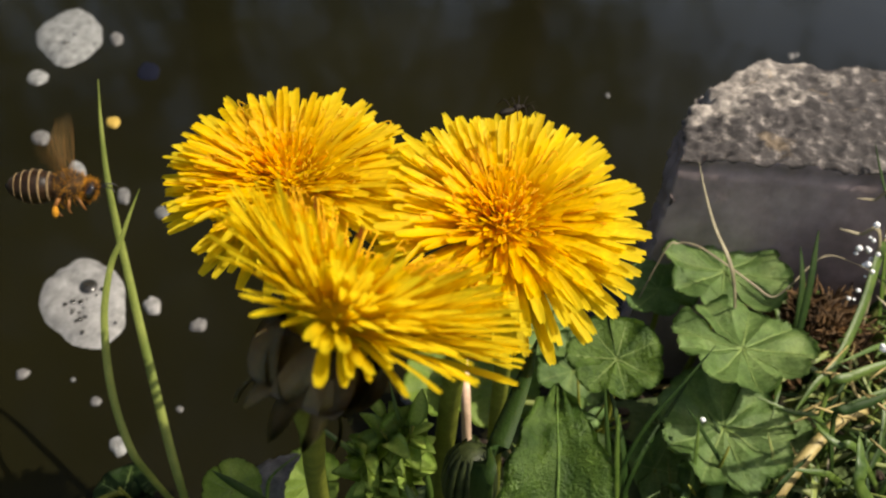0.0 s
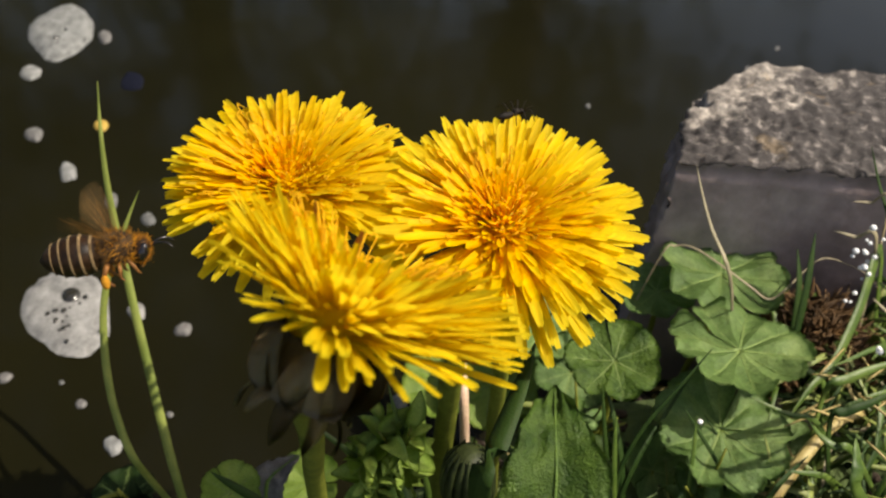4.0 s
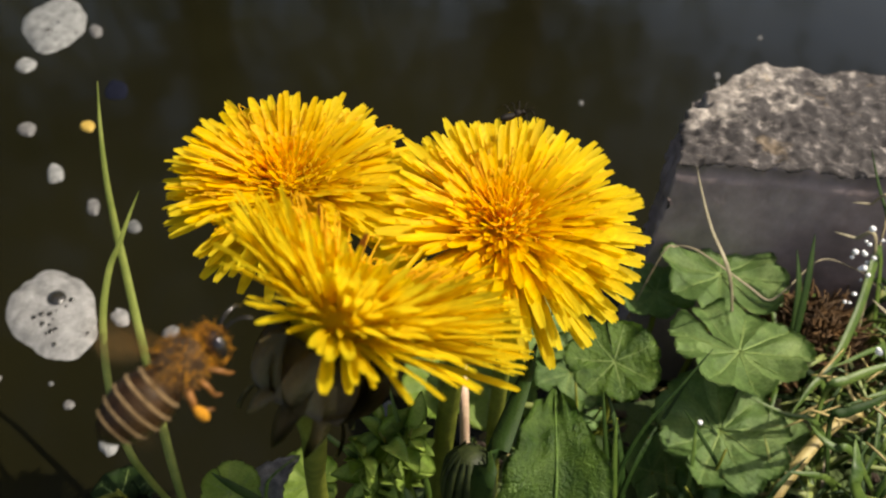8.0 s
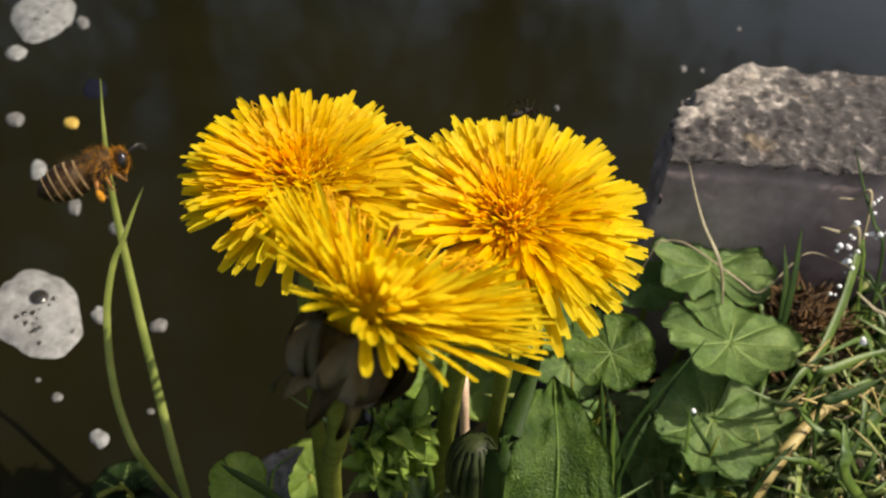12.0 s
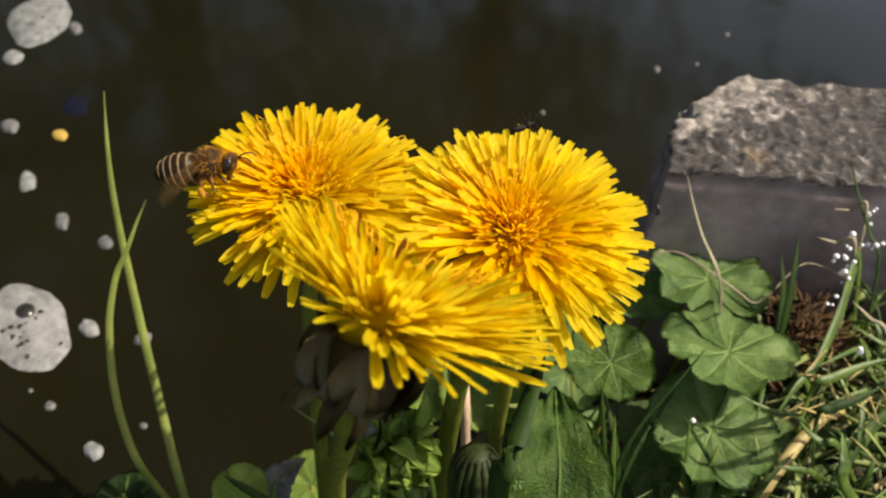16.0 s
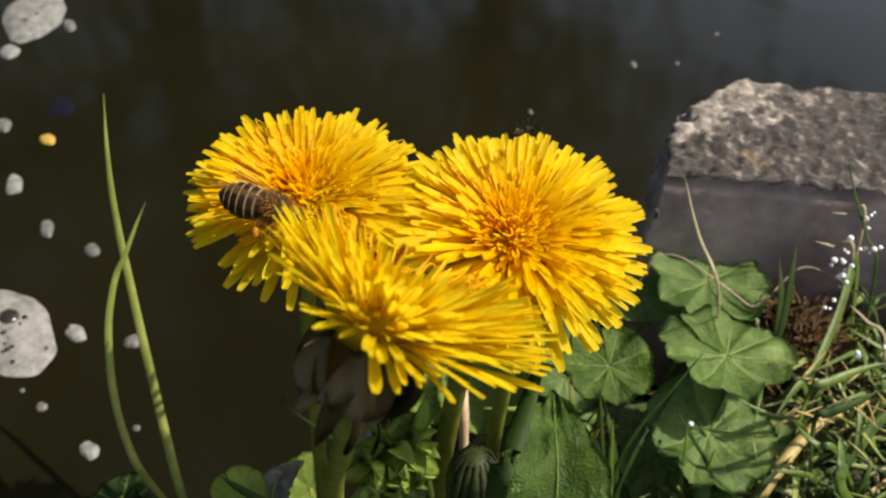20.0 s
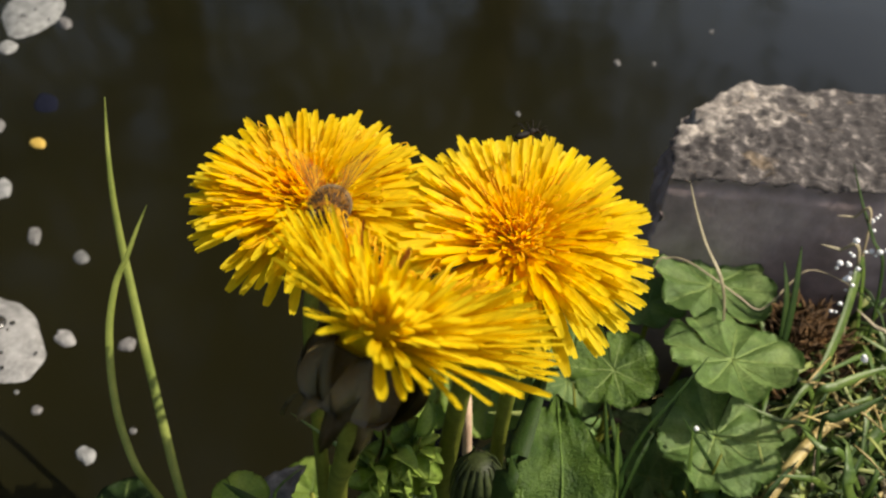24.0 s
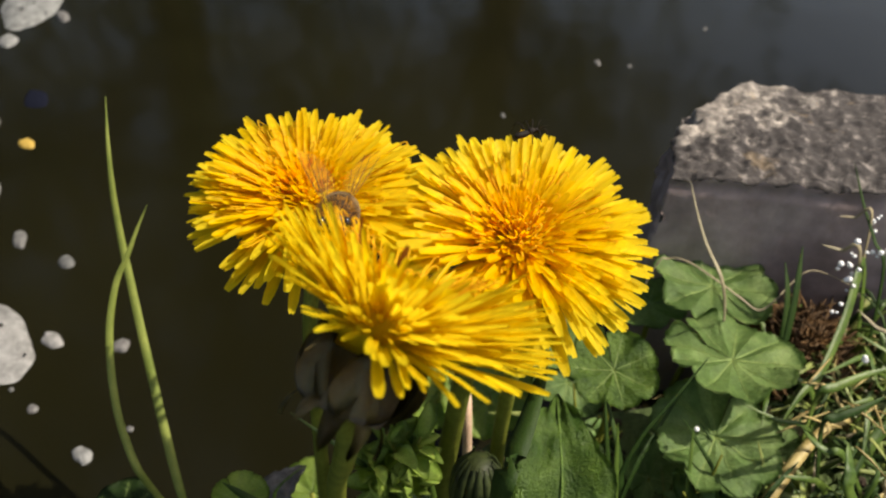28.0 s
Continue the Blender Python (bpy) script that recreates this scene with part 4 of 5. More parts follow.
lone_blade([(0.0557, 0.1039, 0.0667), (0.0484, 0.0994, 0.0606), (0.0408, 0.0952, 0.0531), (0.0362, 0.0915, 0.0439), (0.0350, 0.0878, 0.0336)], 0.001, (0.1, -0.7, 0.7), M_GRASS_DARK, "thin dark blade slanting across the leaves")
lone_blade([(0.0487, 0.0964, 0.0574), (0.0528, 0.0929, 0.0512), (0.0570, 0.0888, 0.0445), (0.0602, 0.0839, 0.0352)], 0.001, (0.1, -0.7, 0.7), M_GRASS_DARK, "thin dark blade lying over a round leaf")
lone_blade([(0.0510, 0.0943, 0.0569), (0.0506, 0.0905, 0.0497), (0.0501, 0.0874, 0.0433), (0.0501, 0.0838, 0.0349)], 0.001, (0.1, -0.7, 0.7), M_GRASS, "thin green blade standing over a round leaf")
lone_blade([(-0.0334, 0.0967, 0.0703), (-0.0262, 0.0933, 0.0649), (-0.0200, 0.0908, 0.0587), (-0.0157, 0.0891, 0.0532), (-0.0136, 0.0871, 0.0439)], 0.0012, (0.1, -0.7, 0.7), M_GRASS, "thin green blade slanting under the front flower")
lone_blade([(-0.0124, 0.0963, 0.0735), (-0.0111, 0.0934, 0.0661), (-0.0084, 0.0915, 0.0586), (-0.0061, 0.0897, 0.0481), (-0.0055, 0.0886, 0.0395)], 0.0013, (0.1, -0.7, 0.7), M_GRASS, "green blade curving between the dandelion stems")
lone_blade([(-0.0473, 0.0893, 0.0599), (-0.0436, 0.0882, 0.0563), (-0.0392, 0.0871, 0.0515), (-0.0349, 0.0864, 0.0439)], 0.0019, (0.1, -0.7, 0.7), M_GRASS_DARK, "short dark blade pointing out over the water")
lone_blade([(0.0669, 0.0926, 0.0503), (0.0682, 0.0887, 0.0448), (0.0693, 0.0844, 0.0374), (0.0709, 0.0822, 0.0308)], 0.001, (0.1, -0.7, 0.7), M_GRASS_PALE, "pale thin blade in the short grass")
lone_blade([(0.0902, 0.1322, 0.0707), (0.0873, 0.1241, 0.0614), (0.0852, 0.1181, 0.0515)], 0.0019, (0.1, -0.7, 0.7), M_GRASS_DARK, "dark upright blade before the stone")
lone_blade([(0.0637, 0.0986, 0.0563), (0.0716, 0.0950, 0.0537), (0.0777, 0.0939, 0.0521), (0.0840, 0.0920, 0.0437)], 0.0012, (0.1, -0.7, 0.7), M_GRASS, "green blade bent over a round leaf")
lone_blade([(0.0956, 0.1329, 0.0702), (0.1001, 0.1313, 0.0693), (0.1048, 0.1295, 0.0681), (0.1108, 0.1235, 0.026)], 0.0011, (0.2, -0.7, 0.6), M_STRAW_GREY, "short pale dry stalk by the dew drops")
lone_blade([(0.1002, 0.1371, 0.0755), (0.1041, 0.1363, 0.0753), (0.1082, 0.1349, 0.0746), (0.1142, 0.1289, 0.026)], 0.0008, (0.2, -0.7, 0.6), M_STRAW_GREY, "short pale dry stalk by the dew drops")
lone_blade([(0.1033, 0.1211, 0.0586), (0.1072, 0.1177, 0.0556), (0.1112, 0.1139, 0.0522), (0.1172, 0.1079, 0.026)], 0.0011, (0.2, -0.7, 0.6), M_STRAW_GREY, "pale dry stalk over the mossy soil")
lone_blade([(0.1053, 0.1452, 0.0853), (0.1065, 0.1388, 0.0785), (0.1086, 0.1318, 0.0713), (0.1101, 0.1259, 0.0651), (0.1161, 0.1199, 0.026)], 0.0011, (0.2, -0.7, 0.6), M_GRASS_DARK, "thin dark blade before the stone")
lone_blade([(0.0976, 0.1142, 0.0502), (0.0961, 0.1106, 0.046), (0.0968, 0.1066, 0.0418), (0.0993, 0.1034, 0.0387), (0.1053, 0.0974, 0.026)], 0.0009, (0.2, -0.7, 0.6), M_STRAW, "dry blade over the mossy soil")
root = thing("straw_stalk", (0.0600, 0.0760, 0.027), "thick pale yellow dry stalk lying over the grass", "straw")
part("stalk", tube(bmesh.new(), [Vector(p) - Vector((0.0600, 0.0760, 0.027)) for p in [(0.0600, 0.0760, 0.0270), (0.0682, 0.0835, 0.0387), (0.0799, 0.0927, 0.0425), (0.0890, 0.0985, 0.0425), (0.0970, 0.1020, 0.0396), (0.1010, 0.1040, 0.0330)]], [0.0014, 0.0015, 0.0013, 0.0011, 0.0008], n=30, sides=12), M_STRAW, root)
root = thing("dry_blade", (0.0500, 0.1380, 0.030), "pale dry blade arching in front of the stone", "straw")
part("blade", blade(bmesh.new(), [Vector(p) - Vector((0.0500, 0.1380, 0.030)) for p in [(0.05, 0.138, 0.03), (0.0583, 0.1416, 0.0577), (0.0622, 0.1427, 0.0596), (0.0657, 0.1404, 0.0607), (0.07, 0.1352, 0.0602), (0.076, 0.1283, 0.0582), (0.0803, 0.1256, 0.056), (0.0845, 0.1267, 0.0579), (0.0893, 0.1299, 0.0593), (0.0937, 0.1322, 0.0611), (0.0975, 0.133, 0.061), (0.1015, 0.1315, 0.0601), (0.1063, 0.1291, 0.0583), (0.1096, 0.1257, 0.0552)]], 0.00045, (0.1, -0.7, 0.7), n=70, fold=0.3), M_STRAW_GREY, root)

lone_blade([(0.073, 0.0786, 0.0689), (0.0717, 0.0757, 0.0685), (0.0704, 0.0726, 0.0679), (0.0727, 0.0715, 0.0611), (0.0985, 0.079, 0.026)], 0.0026, (0.1, -0.7, 0.7), M_GRASS, "short broad pale green blade standing upright")
lone_blade([(0.0952, 0.0972, 0.0662), (0.0879, 0.0958, 0.0664), (0.0805, 0.0939, 0.066), (0.0766, 0.0936, 0.062), (0.0865, 0.098, 0.027)], 0.0020, (0.1, -0.6, 0.8), M_GRASS, "broad green blade lying over the bank")
lone_blade([(0.0884, 0.0891, 0.0681), (0.0811, 0.0869, 0.0674), (0.0758, 0.0858, 0.0668), (0.0739, 0.0863, 0.0625), (0.0885, 0.091, 0.027)], 0.0020, (0.1, -0.6, 0.8), M_GRASS_DARK, "broad dark blade lying over the bank")
lone_blade([(0.0699, 0.0872, 0.0628), (0.0703, 0.0834, 0.0632), (0.0724, 0.081, 0.0624), (0.077, 0.0807, 0.06), (0.0985, 0.085, 0.027)], 0.0016, (0.1, -0.6, 0.8), M_GRASS, "green blade bent over the bank")


def straw_litter():
    """Short broken straws on the mossy soil beside the stone."""
    rng = random.Random(64)
    bm = bmesh.new()
    for i in range(14):
        c = Vector((0.0908, 0.095, 0.0601)) + Vector((rng.gauss(0, 0.008), rng.gauss(0, 0.007), rng.gauss(-0.007, 0.002)))
        a = rng.uniform(0, 6.28)
        d = Vector((math.cos(a), math.sin(a) * 0.8, rng.gauss(0, 0.35))) * rng.uniform(0.002, 0.006)
        tube(bm, [c - d, c + Vector((0, 0, 0.0004)), c + d], [0.0002, 0.0003, 0.0001], n=5, sides=5)
    tagged(place("straw_litter", mesh_of("straw_litter", bm, M_STRAW)), "short broken yellow straws on the mossy soil", "straw", kind="stuff")


straw_litter()


# ---- grass, litter and moss that nobody could count ----
def grass_field():
    rng = random.Random(61)
    # shaded_grass has its shade in the darker colour, wherever a blade stands
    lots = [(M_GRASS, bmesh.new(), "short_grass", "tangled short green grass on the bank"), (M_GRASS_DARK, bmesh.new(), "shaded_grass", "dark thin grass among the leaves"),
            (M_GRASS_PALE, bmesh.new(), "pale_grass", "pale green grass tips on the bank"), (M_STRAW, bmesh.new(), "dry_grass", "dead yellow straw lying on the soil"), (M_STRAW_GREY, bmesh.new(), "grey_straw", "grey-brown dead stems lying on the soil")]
    for i in range(5200):
        x, y = rng.uniform(-0.055, 0.24), rng.uniform(-0.05, 0.15)
        if y > shore(x) - 0.012 or abs(x + 0.01) < 0.05 and y < 0.055:
            continue
        if x < 0.078 and y > 0.05 and rng.random() < (0.95 if y > 0.088 else 0.8):
            continue
        g = ground_height(x, y)
        kind = rng.choices(range(5), (7, 3, 5, 3, 2))[0]
        a = rng.uniform(0, 6.28)
        reach = rng.uniform(0.006, 0.028)
        tall = rng.uniform(0.010, 0.030) if kind < 3 else rng.uniform(0.001, 0.010)
        if y < 0.05:
            tall *= 0.6
        p0 = Vector((x, y, g - 0.002))
        d = Vector((math.cos(a), math.sin(a), 0)) * reach
        p1 = p0 + d * 0.35 + Vector((0, 0, tall * 0.75))
        p2 = p0 + d + Vector((rng.gauss(0, 0.003), rng.gauss(0, 0.003), tall * rng.uniform(0.5, 1.0)))
        blade(lots[kind][1], [p0, p1, p2], rng.uniform(0.0007, 0.0019), (rng.gauss(0, 0.3), -0.5, 0.9), n=8, fold=0.3)
    for mat, bm, name, label in lots:
        tagged(place(name, mesh_of(name, bm, mat)), label, "grass", kind="stuff")


def moss_field():
    rng = random.Random(62)
    bm = bmesh.new()
    for i in range(700):
        x, y = rng.gauss(0.0955, 0.010), rng.gauss(0.126, 0.006)
        if x < 0.076 or y > 0.136:
            continue
        g = 0.034 + 0.016 * math.exp(-((x - 0.098) / 0.014) ** 2)
        p0 = Vector((x, y, g - 0.006))
        tip = p0 + Vector((rng.gauss(0, 0.0035), rng.gauss(-0.001, 0.0035), rng.uniform(0.001, 0.007)))
        tube(bm, [p0, (p0 + tip) / 2 + Vector((rng.gauss(0, 0.0006), 0, 0)), tip], [0.0006, 0.0005, 0.0001], n=5, sides=4)
    tagged(place("moss", mesh_of("moss", bm, M_MOSS)), "brown and rusty moss at the foot of the stone", "moss", kind="stuff")
    bm = bmesh.new()
    for i in range(240):
        x, y = rng.uniform(0.0, 0.16), rng.uniform(0.055, 0.15)
        if y > shore(x) - 0.008:
            continue
        s = rng.uniform(0.0008, 0.0030)
        g = ground_height(x, y)
        vs = bmesh.ops.create_icosphere(bm, subdivisions=1, radius=1.0, matrix=Matrix.Translation((x, y, g)) @ Matrix.Rotation(rng.uniform(0, 6), 4, "Z") @ Matrix.Diagonal((s, s * 0.8, s * 0.6, 1)))["verts"]
        for v in vs:
            v.co += Vector((rng.gauss(0, 1), rng.gauss(0, 1), rng.gauss(0, 1))) * s * 0.12
    tagged(place("soil_clods", mesh_of("soil_clods", bm, M_SOIL)), "loose crumbs of dark soil", "soil", kind="stuff")


grass_field()
moss_field()


def dew_drops():
    rng = random.Random(63)
    spots = [((0.1027, 0.1282, 0.0685), 0.0022, 9), ((0.1021, 0.1251, 0.0651), 0.0015, 5), ((0.0947, 0.1181, 0.0621), 0.0010, 3), ((0.1088, 0.1288, 0.0702), 0.0015, 4), ((0.0983, 0.1035, 0.0586), 0.0040, 5), ((0.0527, 0.0952, 0.0537), 0.0004, 1), ((0.1114, 0.1380, 0.0733), 0.0025, 4)]
    for at, spread, count in spots:
        for _ in range(count):
            c = Vector(at) + Vector((rng.gauss(0, 1), rng.gauss(0, 0.5), rng.gauss(0, 1))) * spread
            s = rng.uniform(0.00035, 0.00085)
            bm = bmesh.new()
            ball(bm, (0, 0, 0), (s, s, s * 0.92), 14, 10)
            ob = place("dew_drop", mesh_of("dew_drop", bm, M_DEW_GLINT), None, Matrix.Translation(c))
            tagged(ob, "round drop of dew on grass, whitened for its glint", "dew drop", "dew drops on the grass")


dew_drops()


# ---- foam and specks on the water ----
def foam_patch(name, rx, ry, seed, label, category, material, height=0.0012, holes=0, bubble=None):
    rng = random.Random(seed)
    root = thing(name, (0, 0, 0), label, category, "patches of foam on the pond" if category == "foam" else "")
    bm = bmesh.new()
    rings, steps = 8, 64

    def out(a):
        return 1 + 0.26 * noise.noise((math.cos(a) * 1.1 + seed * 3.1, math.sin(a) * 1.1, seed)) + 0.05 * noise.noise((math.cos(a) * 3.5, math.sin(a) * 3.5 + seed, 1)) + 0.02 * noise.noise((math.cos(a) * 9, math.sin(a) * 9 + seed, 1))
    top = bm.verts.new((0, 0, height))
    grid = []
    for i in range(1, rings + 1):
        r = i / rings
        grid.append([bm.verts.new((rx * r * out(a) * math.cos(a), ry * r * out(a) * math.sin(a),
                                   height * (1 - r ** 4) * (1 + 0.15 * noise.noise((r * math.cos(a) * 3, r * math.sin(a) * 4, seed))) - (0.0003 if i == rings else 0)))
                     for a in (2 * math.pi * j / steps for j in range(steps))])
    for j in range(steps):
        bm.faces.new((top, grid[0][j], grid[0][(j + 1) % steps]))
        for a, b in zip(grid, grid[1:]):
            bm.faces.new((a[j], b[j], b[(j + 1) % steps], a[(j + 1) % steps]))
    part("froth", bm, material, root)
    if bubble:
        bx, by, br = bubble
        bm = bmesh.new()
        ball(bm, (0, 0, 0), (br, br * 1.25, br * 0.55), 20, 12)
        part("bubble", bm, M_BUBBLE, root, "large dark glossy bubble", Matrix.Translation((bx, by, height * 0.9)))
    me = None
    for k in range(holes):
        if me is None:
            bm = bmesh.new()
            ball(bm, (0, 0, 0), (1, 1.2, 0.5), 12, 8)
            me = mesh_of("small_bubble", bm, M_BUBBLE)
        s = rng.uniform(0.0005, 0.0012) * (rx / 0.0144)
        place("small_bubble", me, root, Matrix.Translation((rng.uniform(-0.55, 0.6) * rx, rng.uniform(-0.75, 0.05) * ry, height * 0.93)) @ Matrix.Scale(s, 4))
    return root


# half widths and the drift over the pond: seconds, x, y
DRIFT = [
    ('top', 0.0165, 0.0316, [(0, -0.1670, 0.3930), (3, -0.1706, 0.3979), (8, -0.1768, 0.4076), (11, -0.1761, 0.4124), (14.5, -0.1785, 0.4213), (17, -0.1810, 0.4248), (21, -0.1852, 0.4322), (24, -0.1875, 0.4389), (28, -0.1919, 0.4494)]),
    ('s1', 0.0057, 0.0091, [(0, -0.1725, 0.3517), (3, -0.1753, 0.3559), (8, -0.1799, 0.3642), (11, -0.1793, 0.3702), (14.5, -0.1818, 0.3781), (17, -0.1836, 0.3822), (21, -0.1873, 0.3899), (28, -0.1930, 0.4044)]),
    ('sa', 0.0044, 0.0069, [(0, -0.1564, 0.2990), (3, -0.1586, 0.3017), (8, -0.1629, 0.3063), (11, -0.1634, 0.3103), (14.5, -0.1658, 0.3144), (17, -0.1676, 0.3164), (20, -0.1703, 0.3177), (28, -0.1779, 0.3236)]),
    ('s4', 0.0038, 0.0090, [(0, -0.1423, 0.3873), (3, -0.1464, 0.3898), (8, -0.1534, 0.3970), (11, -0.1534, 0.4008), (14.5, -0.1571, 0.4074), (17, -0.1598, 0.4122), (20, -0.1627, 0.4153), (28, -0.1713, 0.4317)]),
    ('yel', 0.0033, 0.0047, [(0, -0.1280, 0.3084), (3, -0.1308, 0.3072), (8, -0.1373, 0.3064), (11, -0.1383, 0.3065), (14.5, -0.1424, 0.3072), (17, -0.1446, 0.3061), (21, -0.1494, 0.3045), (24, -0.1526, 0.3045), (28, -0.1581, 0.3050)]),
    ('s5', 0.0042, 0.0081, [(0, -0.1350, 0.2732), (3, -0.1370, 0.2734), (8, -0.1423, 0.2723), (11, -0.1438, 0.2726), (14.5, -0.1474, 0.2734), (17, -0.1499, 0.2730), (21, -0.1548, 0.2725), (24, -0.1580, 0.2722), (28, -0.1628, 0.2718)]),
    ('s8', 0.0031, 0.0063, [(0, -0.1128, 0.2546), (3, -0.1153, 0.2534), (8, -0.1222, 0.2490), (11, -0.1245, 0.2479), (14.5, -0.1281, 0.2472), (17, -0.1305, 0.2453), (21, -0.1352, 0.2425), (24, -0.1384, 0.2412), (28, -0.1438, 0.2399)]),
    ('sb', 0.0030, 0.0049, [(0, -0.0960, 0.2424), (3, -0.0990, 0.2404), (8, -0.1043, 0.2355), (11, -0.1063, 0.2332), (14.5, -0.1097, 0.2327), (17, -0.1116, 0.2309), (21, -0.1157, 0.2283), (24, -0.1185, 0.2270), (28, -0.1237, 0.2252)]),
    ('big', 0.0144, 0.0254, [(0, -0.1144, 0.1971), (3, -0.1177, 0.1946), (8, -0.1226, 0.1929), (11, -0.1250, 0.1922), (14.5, -0.1281, 0.1921), (17, -0.1309, 0.1911), (21, -0.1350, 0.1899), (24, -0.1378, 0.1894), (28, -0.1417, 0.1886)]),
    ('s2', 0.0032, 0.0057, [(0, -0.0912, 0.1928), (3, -0.0945, 0.1919), (8, -0.1001, 0.1888), (11, -0.1033, 0.1886), (14.5, -0.1070, 0.1887), (17, -0.1089, 0.1879), (21, -0.1128, 0.1872), (24, -0.1154, 0.1870), (28, -0.1196, 0.1867)]),
    ('s3', 0.0034, 0.0034, [(0, -0.0746, 0.1822), (3, -0.0778, 0.1816), (8, -0.0823, 0.1803), (11, -0.0838, 0.1815), (14.5, -0.0884, 0.1821), (17, -0.0907, 0.1814), (21, -0.0933, 0.1816), (24, -0.0949, 0.1820), (28, -0.0971, 0.1818)]),
    ('s7', 0.0025, 0.0026, [(0, -0.1262, 0.1676), (3, -0.1298, 0.1672), (8, -0.1336, 0.1666), (28, -0.1467, 0.1717)]),
    ('sc', 0.0019, 0.0022, [(0, -0.1013, 0.1546), (3, -0.1042, 0.1545), (8, -0.1084, 0.1545), (11, -0.1104, 0.1556), (14.5, -0.1125, 0.1571), (17, -0.1140, 0.1576), (21, -0.1160, 0.1581), (28, -0.1188, 0.1591)]),
    ('s6', 0.0027, 0.0045, [(0, -0.0913, 0.1380), (3, -0.0923, 0.1387), (8, -0.0936, 0.1387), (11, -0.0951, 0.1400), (14.5, -0.0971, 0.1398), (17, -0.0976, 0.1400), (21, -0.0986, 0.1408), (28, -0.1006, 0.1408)]),
    ('sd', 0.0013, 0.0015, [(0, -0.0758, 0.1491), (3, -0.0775, 0.1481), (8, -0.0803, 0.1474), (11, -0.0820, 0.1478), (17, -0.0850, 0.1468), (28, -0.0887, 0.1484)]),
    ('se', 0.0031, 0.0042, [(0, -0.0078, 0.1475), (3, -0.0097, 0.1455), (8, -0.0132, 0.1425), (11, -0.0161, 0.1404), (17, -0.0186, 0.1381), (21, -0.0198, 0.1376), (28, -0.0225, 0.1369)]),
    ('sf', 0.0010, 0.0011, [(0, -0.1102, 0.1636), (8, -0.1158, 0.1631), (28, -0.1272, 0.1673)]),
    ('dark', 0.0052, 0.0095, [(0, -0.1196, 0.3520), (3, -0.1235, 0.3463), (8, -0.1303, 0.3360), (11, -0.1323, 0.3351), (14.5, -0.1395, 0.3318), (17, -0.1429, 0.3306), (21, -0.1498, 0.3324), (24, -0.1565, 0.3381), (28, -0.1630, 0.3429)]),
    ('w1', 0.0016, 0.0030, [(0, 0.0960, 0.3069), (3, 0.0874, 0.3003), (8, 0.0840, 0.3035), (11, 0.0790, 0.2977), (17, 0.0726, 0.3056), (28, 0.0542, 0.3087)]),
    ('w2', 0.0023, 0.0048, [(0, 0.1966, 0.3334), (8, 0.1553, 0.3209), (11, 0.1504, 0.3241), (14.5, 0.1451, 0.3358), (17, 0.1395, 0.3410), (21, 0.1305, 0.3495), (24, 0.1241, 0.3526), (28, 0.1133, 0.3547)]),
    ('w3', 0.0016, 0.0030, [(0, 0.1999, 0.3342), (3, 0.1965, 0.3409), (8, 0.1919, 0.3559), (11, 0.1947, 0.3633), (14.5, 0.1949, 0.3705), (17, 0.1934, 0.3741), (20, 0.1905, 0.3773), (25, 0.1881, 0.3846), (28, 0.1859, 0.3881)]),
    ('w4', 0.0015, 0.0027, [(0, 0.1684, 0.3145), (8, 0.1529, 0.3132), (17, 0.1648, 0.3447), (20, 0.1560, 0.3468), (25, 0.1402, 0.3502), (28, 0.1292, 0.3497)]),
]
FLOATING = []
for n, (what, rx, ry, rows) in enumerate(DRIFT):
    if what == "yel":
        ob = foam_patch("chaff_flake", rx, ry, 70 + n, "yellow flake of chaff drifting on dark water", "chaff", M_CHAFF, 0.0009)
    elif what == "dark":
        ob = foam_patch("sunken_leaf", rx, ry, 70 + n, "blue-black scrap of leaf drifting on the pond", "leaf", M_SUNKEN, 0.0006)
    elif what == "big":
        ob = foam_patch("foam_patch", rx * 0.92, ry * 0.92, 70 + n, "large white patch of foam with dark bubbles", "foam", M_FOAM, 0.0022, 16, (0.0030, 0.0040, 0.0031))
    elif what == "top":
        ob = foam_patch("foam_patch", rx, ry, 70 + n, "white rounded patch of foam on dark water", "foam", M_FOAM, 0.0030, 5)
    elif what[0] == "w":
        ob = foam_patch("foam_speck", rx * 0.7, ry * 0.7, 70 + n, "tiny white speck drifting on dark water", "foam", M_FOAM_THIN, 0.0006)
    else:
        ob = foam_patch("foam_fleck", rx * 0.86, ry * 0.86, 70 + n, "small white fleck of foam on dark water", "foam", M_FOAM if n % 4 == 1 else M_FOAM_THIN, min(0.0014, rx * 0.35), 1 if rx > 0.003 else 0)
    FLOATING.append((ob, rows))


